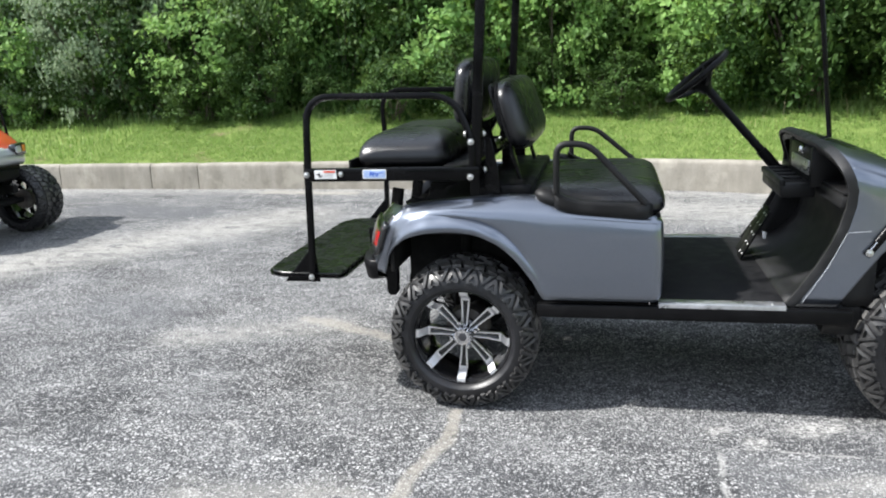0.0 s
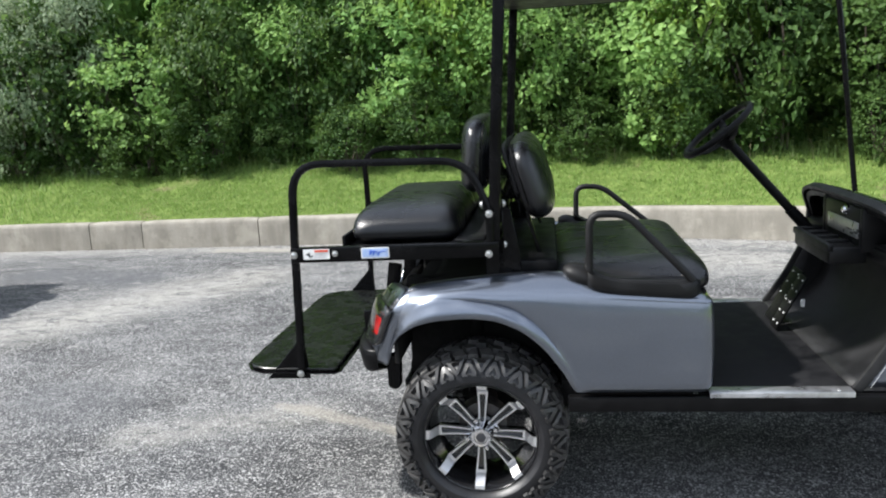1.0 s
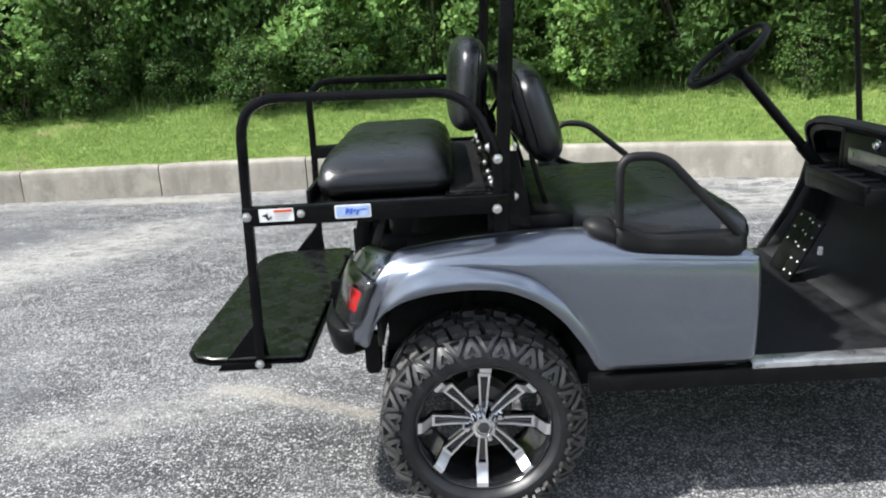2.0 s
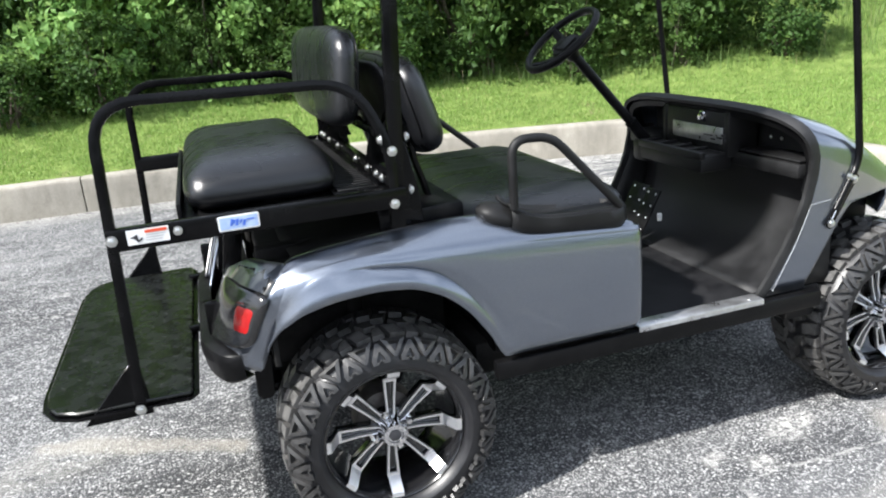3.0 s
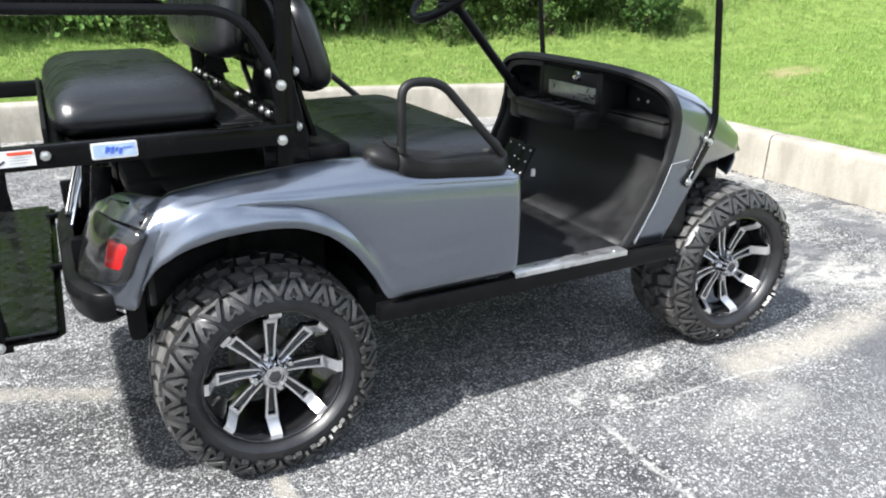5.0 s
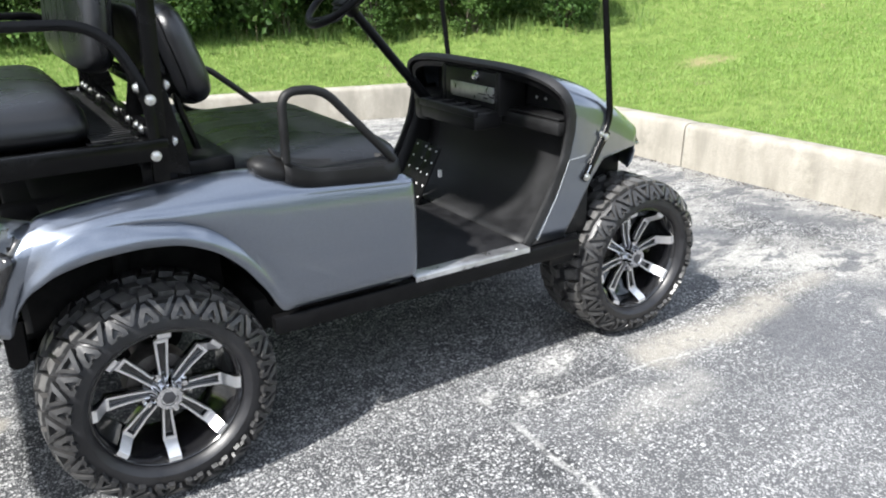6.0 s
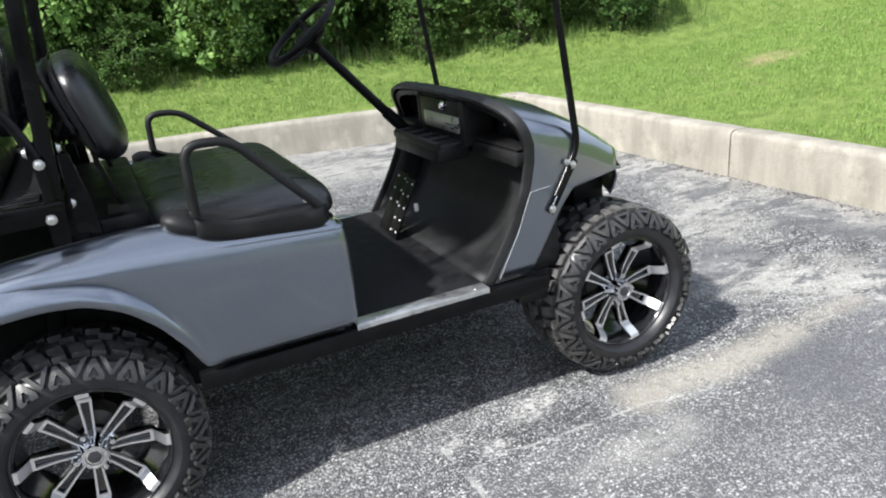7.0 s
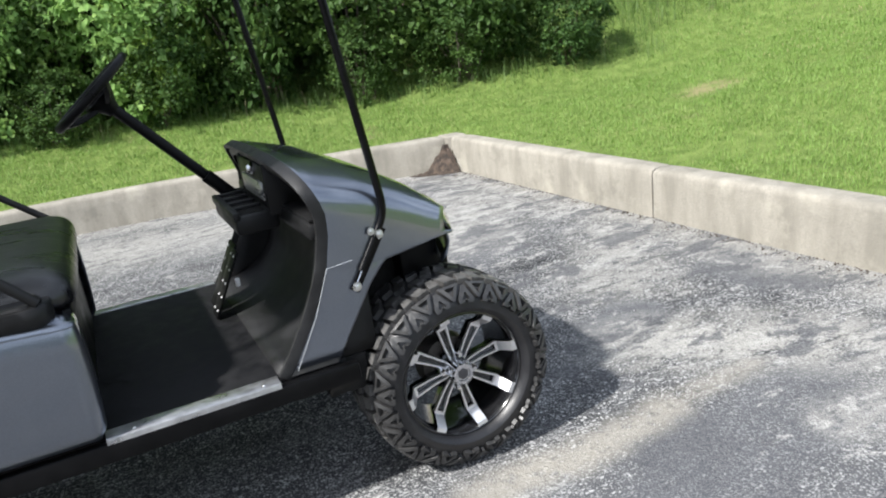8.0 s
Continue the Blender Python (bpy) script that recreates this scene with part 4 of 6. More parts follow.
def cowl_rows():
    """Painted front cowl from the passenger's sill over the bonnet to the driver's sill."""
    rear = [(0.458, 1.187), (0.52, 1.232), (0.60, 1.280), (0.68, 1.322), (0.74, 1.345), (0.82, 1.364), (0.87, 1.366)]
    front = [(0.458, 1.338), (0.565, 1.407), (0.67, 1.482), (0.705, 1.528), (0.7125, 1.60)]
    tops = [(1.28, 1.012), (1.36, 1.004), (1.50, 0.960), (1.60, 0.905), (1.68, 0.850), (1.75, 0.780), (1.82, 0.70)]

    def wide(x):
        return 0.512 - 0.095 * max(0.0, min(1.0, (x - 1.40) / 0.346)) ** 1.6
    half = []
    for z in (0.458, 0.50, 0.55, 0.60, 0.65, 0.69, 0.7045, 0.709):
        xr, xf = lerp_table(z, rear), lerp_table(z, front)
        half.append([(xr + (xf - xr) * u, -wide(xr + (xf - xr) * u), z) for u in np.linspace(0, 1, 22)])
    for k in np.linspace(0, 1, 7):
        z0 = 0.713 + k * 0.157
        xr, xf = lerp_table(z0, rear), 1.746 - 0.03 * k
        row = []
        for u in np.linspace(0, 1, 22):
            x = xr + (xf - xr) * u
            zs = lerp_table(x, tops) - 0.13
            zs = max(zs, 0.722)
            row.append((x, -wide(x), 0.713 + (zs - 0.713) * k))
        half.append(row)
    for k in np.linspace(0.06, 1, 15):
        a = k * math.pi / 2
        xr = 1.366 - 0.054 * math.sin(a) ** 0.7
        xf = 1.716 + 0.09 * math.sin(a) ** 2
        row = []
        for u in np.linspace(0, 1, 22):
            x = xr + (xf - xr) * u
            zt = lerp_table(x, tops)
            zs = max(zt - 0.13, 0.722)
            row.append((x, -wide(x) * math.cos(a) ** 0.55 if k < 1 else 0.0, zs + max(0.0, zt - zs) * math.sin(a) ** 0.55))
        half.append(row)
    half = [[(drawn_out(x), y, z) for x, y, z in row] for row in half]
    other = [[(x, -y, z) for x, y, z in row] for row in half[:-1]][::-1]
    return half + other


def bolt(cart, x, y, z, out=-1, r=0.0095, axis="y"):
    """A bright bolt head standing out of a face."""
    key = "bolt"
    if key not in WHEEL:
        WHEEL[key] = mesh_of("bolt", lathe([(0.0, 0.0125), (-0.002, 0.0125), (-0.002, 0.0095), (-0.007, 0.0085), (-0.009, 0.005), (-0.009, 0.0)], 14), ZINC)
    ob = part("bolt", WHEEL[key], None, cart)
    turn = {"y": 0 if out < 0 else 180, "x": 90 if out > 0 else -90}[axis]
    s = r / 0.0095
    ob.matrix_basis = pose(x, y, z, 0, 0, turn) @ Matrix.Diagonal((s, s, s, 1))
    return ob


def rear_seat(cart):
    """The rear-facing seat kit with its rails, fold-down foot step and roof posts."""
    # cushion and its pan
    part("rear_seat_cushion", tapered(pad(0.405, 0.95, 0.158, pose(-0.256, 0, 1.006), 0.22, 0.52), 0.94, 1.085, 0.13), VINYL, cart, "black vinyl rear seat cushion", 60)
    pan = box(-0.462, -0.03, -0.462, 0.462, 0.920, 0.944, 0.004)
    box(-0.466, -0.455, -0.455, 0.455, 0.925, 0.985, 0.003, pan)
    part("seat_pan", pan, PLASTIC, cart)
    # tread plate behind the cushion
    part("deck_plate", box(-0.09, 0.075, -0.47, 0.47, 0.950, 0.957, 0.002), STEEL, cart, "black ribbed steel deck plate")
    ribs = bmesh.new()
    for i in range(34):
        y = -0.455 + 0.0276 * i
        box(-0.078, 0.020, y, y + 0.011, 0.957, 0.9605, 0.0015, ribs)
    part("deck_rib", ribs, GREY_PLASTIC, cart)
    for side in (-1, 1):
        y = side * 0.535
        # beam, hand rail and post, all of square tube; the far rail sits a little lower
        high = 0.022 if side > 0 else 0.0
        part("side_beam", box(-0.62, 0.075, y - 0.014, y + 0.014, 0.915, 0.966, 0.004), STEEL, cart)
        rail = tube([(-0.625, y - side * 0.0, 0.515), (-0.608, y, 0.95), (-0.602, y + side * -0.03, 1.240 - high), (-0.02, y + side * -0.03, 1.226 - high), (0.050, y - side * 0.01, 1.06), (0.045, y, 0.925)], 0.021, 0.024, 0.105, square=True)
        part("hand_rail", rail, STEEL, cart, "bent black square-tube hand rail")
        # roof post
        part("roof_post", tube([(0.052, y + side * -0.018, 0.86), (0.082, y - side * 0.02, 1.36), (0.112, y - side * 0.03, 1.80)], 0.026, 0.036, square=True), STEEL, cart)
        # gusset beside the step
        part("gusset", plate([(-0.755, 0.500), (-0.600, 0.500), (-0.612, 0.640), (-0.632, 0.640)], 0.006, "y", y - side * 0.012), STEEL, cart)
        # flat bracket from deck to body
        part("bracket", plate([(0.020, 0.835), (0.110, 0.835), (0.105, 0.955), (0.025, 0.955)], 0.008, "y", side * 0.44), STEEL, cart)
        part("seat_gusset", plate([(0.080, 0.86), (0.140, 0.845), (0.134, 0.93), (0.108, 1.06), (0.084, 1.06)], 0.006, "y", side * 0.45), STEEL, cart)
        out = side
        for bx, bz in ((0.048, 1.058), (0.042, 0.928), (-0.607, 0.943), (-0.625, 0.528), (-0.466, 0.945)):
            bolt(cart, bx, y + side * 0.0165, bz, out, 0.0095 if bx != -0.466 else 0.008)
        for bz in (0.952, 1.085):
            bolt(cart, 0.028, y - side * 0.005, bz, -1, 0.0105, "x")
            bolt(cart, 0.092, y - side * 0.012, bz, 1, 0.0095, "x")
    # cross bars and triangular holders of the two backrests
    part("cross_bar", box(0.040, 0.068, -0.52, 0.52, 0.962, 0.986, 0.003), STEEL, cart)
    part("cross_bar", box(0.040, 0.068, -0.50, 0.50, 1.075, 1.10, 0.003), STEEL, cart)
    for y in (-0.30, 0.30):
        part("backrest_holder", plate([(0.030, 0.985), (0.115, 0.985), (0.075, 1.115), (0.058, 1.115)], 0.007, "y", y), STEEL, cart)
        part("backrest_arm", tube([(0.055, y, 1.09), (0.020, y, 1.20), (0.012, y, 1.27)], 0.034, 0.014, square=True), STEEL, cart)
        part("backrest_arm", tube([(0.075, y, 1.06), (0.120, y, 1.14), (0.125, y, 1.20)], 0.034, 0.014, square=True), STEEL, cart)
        part("backrest_arm", tube([(0.205, y, 0.86), (0.165, y, 1.00), (0.160, y, 1.05)], 0.040, 0.014, square=True), STEEL, cart)
    for y in (-0.46, -0.40, -0.30, -0.14, 0.14, 0.30, 0.40, 0.46):
        bolt(cart, 0.038, y, 0.978, -1, 0.0095, "x")
    back = part("rear_backrest", pad(0.268, 0.80, 0.116, pose(-0.010, 0, 1.224, 0, 95, 0), 0.42, 0.52), VINYL, cart, "rounded black vinyl rear backrest", 60)
    part("piping", lathe_oval(0.250, 0.775, pose(0.018, 0, 1.222, 0, 95, 0)), PLASTIC, back)
    front = part("front_backrest", pad(0.292, 0.84, 0.128, pose(0.176, 0, 1.132, 0, 72, 0), 0.44, 0.54), VINYL, cart, "rounded black vinyl front backrest", 60)
    part("piping", lathe_oval(0.272, 0.815, pose(0.146, 0, 1.142, 0, 74, 0)), PLASTIC, front)
    part("backrest_shell", pad(0.20, 0.70, 0.03, pose(0.112, 0, 1.16, 0, 74, 0), 0.3, 0.4), GREY_PLASTIC, front, "grey plastic backrest shell")
    # lever under the pan
    part("latch", plate([(-0.455, 0.945), (-0.425, 0.945), (-0.430, 0.905), (-0.447, 0.905)], 0.02, "y", -0.44), PLASTIC, cart)
    # foot step
    outline = [(-0.850, -0.38), (-0.842, -0.45), (-0.815, -0.498), (-0.765, -0.524), (-0.510, -0.535), (-0.505, -0.525), (-0.495, 0.525), (-0.500, 0.535), (-0.765, 0.524), (-0.815, 0.498), (-0.842, 0.45), (-0.850, 0.38)]
    step = part("foot_step", plate(outline, 0.010, "z", 0.535, 0.003), STEP_STEEL, cart, "black diamond-plate steel foot step")
    edge = tube([(x * 0.995 - 0.003, y * 0.99, 0.524) for x, y in outline + outline[:1]], 0.006, 0.030, square=True, up=(0, 0, 1))
    part("step_edge", edge, STEEL, step)
    knobs = bmesh.new()
    for i in range(10):
        for j in range(31):
            x, y = -0.820 + 0.034 * i, -0.490 + 0.0326 * j
            turn = 45 if (i + j) % 2 else -45
            if abs(y) > 0.42 and x < -0.77:
                continue
            join(knobs, lozenge(x, y, 0.540, turn))
    part("tread_pattern", knobs, STEP_STEEL, step)
    # stickers on the near beam
    y = -0.5495
    label = part("warning_label", plate([(-0.575, 0.927), (-0.485, 0.927), (-0.485, 0.961), (-0.575, 0.961)], 0.001, "y", y, 0), WHITE, cart, "white sticker with a red bar and small print")
    part("red_bar", plate([(-0.536, 0.951), (-0.489, 0.951), (-0.489, 0.958), (-0.536, 0.958)], 0.001, "y", y - 0.0008, 0), RED, label)
    part("figure_mark", plate([(-0.568, 0.944), (-0.553, 0.950), (-0.551, 0.936), (-0.543, 0.943), (-0.542, 0.938), (-0.553, 0.931), (-0.559, 0.940)], 0.001, "y", y - 0.0008, 0), DARK, label)
    for k in range(3):
        part("print_line", plate([(-0.536, 0.9455 - 0.006 * k), (-0.493 - 0.004 * k, 0.9455 - 0.006 * k), (-0.493 - 0.004 * k, 0.9473 - 0.006 * k), (-0.536, 0.9473 - 0.006 * k)], 0.001, "y", y - 0.0008, 0), GREY_PRINT, label)
    badge = part("blue_sticker", plate([(-0.375, 0.925), (-0.287, 0.925), (-0.284, 0.928), (-0.284, 0.958), (-0.287, 0.961), (-0.375, 0.961), (-0.378, 0.958), (-0.378, 0.928)], 0.001, "y", y, 0), WHITE, cart, "pale blue sticker with a white rim")
    part("blue_field", plate([(-0.374, 0.929), (-0.288, 0.929), (-0.288, 0.957), (-0.374, 0.957)], 0.001, "y", y - 0.0008, 0), BLUE, badge)
    marks_ = bmesh.new()
    for x0, x1, z0, z1 in ((-0.352, -0.346, 0.937, 0.952), (-0.347, -0.341, 0.941, 0.950), (-0.340, -0.334, 0.936, 0.951), (-0.330, -0.326, 0.941, 0.949), (-0.324, -0.318, 0.934, 0.947), (-0.316, -0.298, 0.946, 0.949)):
        plate([(x0, z0), (x1, z0), (x1 + 0.004, z1), (x0 + 0.004, z1)], 0.001, "y", y - 0.0016, 0, marks_)
    part("emblem", marks_, DEEP_BLUE, badge)


def lozenge(x, y, z, turn):
    own = bmesh.new()
    m = pose(x, y, z, 0, 0, turn)
    low = [own.verts.new(m @ Vector(p)) for p in ((-0.011, 0, 0), (0, -0.003, 0), (0.011, 0, 0), (0, 0.003, 0))]
    top = [own.verts.new(m @ Vector(p)) for p in ((-0.006, 0, 0.0011), (0.006, 0, 0.0011))]
    for f in ((low[0], low[1], top[1], top[0]), (low[1], low[2], top[1]), (low[2], low[3], top[0], top[1]), (low[3], low[0], top[0])):
        own.faces.new(f)
    return own


def lathe_oval(sx, sy, m):
    """A thin cord round a cushion."""
    pts = []
    for i in range(49):
        a = 2 * math.pi * i / 48
        pts.append(m @ Vector((sx / 2 * math.copysign(abs(math.cos(a)) ** 0.42, math.cos(a)), sy / 2 * math.copysign(abs(math.sin(a)) ** 0.42, math.sin(a)), 0)))
    return tube(pts, 0.005, sides=6)


def front_seat(cart):
    part("front_seat_cushion", tapered(pad(0.555, 0.985, 0.138, pose(0.486, 0, 0.823), 0.20, 0.48), 0.77, 0.89, 0.06), VINYL, cart, "wide black vinyl bench cushion", 60)
    part("seat_base", box(0.235, 0.735, -0.46, 0.46, 0.74, 0.785, 0.008), PLASTIC, cart)
    part("seat_box", box(0.30, 0.722, -0.485, 0.485, 0.45, 0.755, 0.012), PLASTIC, cart)
    part("bag_ledge", box(0.06, 0.26, -0.44, 0.44, 0.835, 0.895, 0.012), PLASTIC, cart)
    for side in (-1, 1):
        y = side * 0.548
        low = 0.048 if side > 0 else 0.0
        # hip restraint: a dished tray on a dark support, with a tall loop
        high = [(0.335, 0.905), (0.36, 0.884), (0.40, 0.862), (0.45, 0.849), (0.52, 0.843), (0.64, 0.838), (0.69, 0.838)]
        rows = []
        for x in np.linspace(0.345, 0.682, 22):
            z = curve_table(x, high)
            r = max(0.0, (x - 0.63) / 0.052)
            cut = 0.055 * r ** 3
            near, far = side * (0.553 - cut * 0.6), side * (0.455 + cut)
            rows.append([(x, near + (far - near) * u, z + dz) for u, dz in ((0.0, -0.014), (0.0, -0.004), (0.04, 0.0), (0.12, -0.002), (0.3, -0.006), (0.6, -0.007), (0.85, -0.004), (0.93, 0.005), (1.0, 0.006), (1.0, -0.008))])
        hip = thicken(part("hip_restraint", sheet(rows), DASH, cart, "moulded black plastic hip restraint", 40), 0.004, 0)
        loop = tube([(0.358, y, 0.880), (0.360, y, 1.060 - low), (0.474, y - side * 0.004, 1.056 - low), (0.676, y - side * 0.006, 0.838)], 0.026, 0.024, 0.045)
        part("grab_loop", loop, DASH, hip)
        skirt = []
        for x in np.linspace(0.352, 0.700, 20):
            top, low_edge = curve_table(x, high) - 0.004, curve_table(x, TOPS) - 0.012
            bend = 0.030 * max(0.0, (x - 0.65) / 0.05) ** 2 + 0.012 * max(0.0, (0.40 - x) / 0.05) ** 2
            skirt.append([(x, side * (o - bend), top + (low_edge - top) * k) for k, o in ((0.0, 0.550), (0.08, 0.557), (0.5, 0.560), (0.85, 0.556), (1.0, 0.545))])
        thicken(part("tray_skirt", sheet(skirt), DASH, hip, "", 50), 0.005, 0)
        part("tray_support", box(0.385, 0.70, min(side * 0.455, side * 0.535), max(side * 0.455, side * 0.535), 0.775, 0.832, 0.01), DASH, hip)
        part("rear_wing", pad(0.135, 0.105, 0.066, pose(0.338, side * 0.492, 0.852, 0, 22, side * 6), 0.8, 0.75, 24, 12), DASH, hip, "", 60)


def dash(cart):
    part("dash_back", box(1.440, 1.455, -0.44, 0.44, 0.78, 0.935, 0.003), DASH, cart)
    part("dash_lip", box(1.332, 1.45, -0.480, 0.480, 0.800, 0.850, 0.014), DASH, cart, "black plastic dash shelf")
    part("glovebox_floor", box(1.34, 1.46, -0.475, -0.20, 0.853, 0.860, 0.002), DASH, cart)
    for y in (-0.180, 0.172):
        part("divider", box(1.300, 1.42, y - 0.014, y + 0.014, 0.83, 0.985, 0.006), DASH, cart)
    console = part("console", box(1.300, 1.42, -0.175, 0.165, 0.845, 0.982, 0.012), DASH, cart, "black moulded centre console")
    part("meter_plate", box(1.294, 1.301, -0.165, 0.115, 0.874, 0.930, 0.002), SCUFF, console, "scratched grey metal plate")
    scratches = bmesh.new()
    for y, z, w, h in ((-0.155, 0.895, 0.030, 0.007), (-0.12, 0.888, 0.026, 0.006), (-0.175, 0.905, 0.022, 0.009), (-0.095, 0.900, 0.050, 0.004), (-0.185, 0.890, 0.012, 0.010)):
        box(1.2925, 1.2945, y - w / 2, y + w / 2, z - h / 2, z + h / 2, 0.0005, scratches)
    part("chipped_paint", scratches, DARK, console)
    key = part("key_switch", lathe([(1.300, 0.020), (1.293, 0.020), (1.290, 0.013), (1.282, 0.011), (1.280, 0.0)], 20, "x"), CHROME, console, "bright key switch")
    key.matrix_basis = pose(0, -0.058, 0.962)
    for y in (-0.235, -0.285):
        bolt(cart, 1.439, y, 0.892, -1, 0.005, "x")
    # cup tray with open slots
    tray = part("cup_tray", box(1.195, 1.325, -0.19, 0.185, 0.788, 0.848, 0.014), DASH, cart, "black plastic cup tray with open slots")
    for y in (-0.135, -0.045, 0.045, 0.135):
        part("slot", box(1.215, 1.290, y - 0.034, y + 0.034, 0.8475, 0.8505, 0.001), UNDER, tray)
        part("slot_rib", box(1.210, 1.295, y + 0.036, y + 0.052, 0.848, 0.860, 0.004), DASH, tray)
    part("tray_lip", box(1.190, 1.212, -0.192, 0.187, 0.835, 0.862, 0.006), DASH, tray)
    part("column_shroud", box(1.235, 1.40, 0.215, 0.305, 0.76, 0.85, 0.02), DASH, cart)
    # foot well: a curved panel from the dash to the floor
    prof = [(1.40, 0.80), (1.425, 0.74), (1.430, 0.66), (1.405, 0.58), (1.34, 0.515), (1.25, 0.477), (1.17, 0.466)]
    rows = [[(x, y, z) for y in np.linspace(-0.492, 0.492, 12)] for x, z in [(p.x, p.z) for p in rounded([(x, 0, z) for x, z in prof], 0.05, 4)]]
    thicken(part("foot_well", sheet(rows), INTERIOR, cart, "dark moulded foot well", 80), 0.006)
    for side in (-1, 1):
        rows = []
        for z in np.linspace(0.458, 0.86, 10):
            xr = lerp_table(z, [(0.458, 1.19), (0.60, 1.283), (0.74, 1.349), (0.86, 1.37)])
            rows.append([(xr + u * (1.46 - xr), side * 0.495, z) for u in (0, 0.3, 0.7, 1)])
        thicken(part("well_side", sheet(rows), INTERIOR, cart), 0.006, 0)
    # pedals
    stud = mesh_of("stud", lathe([(0.0, 0.0042), (-0.002, 0.0036), (-0.003, 0.0)], 10), WHITE)
    for name, y0, y1, x0 in (("accelerator_pedal", 0.070, 0.150, 1.105), ("brake_pedal", 0.165, 0.275, 1.12)):
        slope = Matrix.Rotation(radians(28), 4, "Y")
        hi = part(name, box(x0 - 0.004, x0 + 0.004, y0, y1, 0, 0.235, 0.002), PLASTIC, cart, "black pedal with pale studs")
        hi.matrix_basis = Matrix.Translation((x0, 0, 0.470)) @ slope @ Matrix.Translation((-x0, 0, 0))
        for k in range(5):
            for s in (0.2, 0.8):
                if name == "accelerator_pedal" or k > 1:
                    part("stud", stud, None, hi).matrix_basis = pose(x0 - 0.004, y0 + (y1 - y0) * s, 0.025 + 0.048 * k, 0, 0, -90)
    part("pedal_hook", box(1.185, 1.200, 0.040, 0.052, 0.570, 0.600, 0.003), WHITE, cart)


def steering(cart):
    y = 0.252
    hub, foot = Vector((0.966, y, 1.190)), Vector((1.296, y, 0.806))
    col = part("steering_column", tube([foot, foot.lerp(hub, 0.30)], 0.046, sides=16), PLASTIC, cart)
    part("column_tube", tube([foot.lerp(hub, 0.25), hub], 0.036, sides=16), PLASTIC, col)
    axis = (hub - foot).normalized()
    turn = axis.to_track_quat("Z", "Y").to_matrix().to_4x4()
    face = Vector((-0.63, 0, 0.777)).normalized()
    turn = face.to_track_quat("Z", "Y").to_matrix().to_4x4()
    m = Matrix.Translation((0.914, y, 1.250)) @ turn
    rim = tube([m @ Vector((0.150 * math.cos(a), 0.150 * math.sin(a), 0)) for a in np.linspace(0, 2 * math.pi, 49)], 0.027, sides=12)
    wheel = part("steering_wheel", rim, PLASTIC, cart, "black plastic steering wheel", 60)
    hubm = lathe([(-0.085, 0.022), (-0.065, 0.030), (-0.045, 0.045), (-0.026, 0.058), (-0.018, 0.050), (-0.018, 0.0)], 24, "z")
    hubm.transform(m)
    part("wheel_hub", hubm, PLASTIC, wheel)
    for a in (0.35, math.pi - 0.35, -math.pi / 2 - 0.45, -math.pi / 2 + 0.45):
        arm = tube([m @ Vector((0.040 * math.cos(a), 0.040 * math.sin(a), -0.045)), m @ Vector((0.100 * math.cos(a), 0.100 * math.sin(a), -0.032)), m @ Vector((0.147 * math.cos(a), 0.147 * math.sin(a), -0.004))], 0.030, 0.016, 0.03, square=True)
        part("wheel_spoke", arm, PLASTIC, wheel)
    board = box(-0.050, 0.050, -0.032, 0.032, -0.022, -0.010, 0.004)
    board.transform(m)
    part("clip_board", board, PLASTIC, wheel)


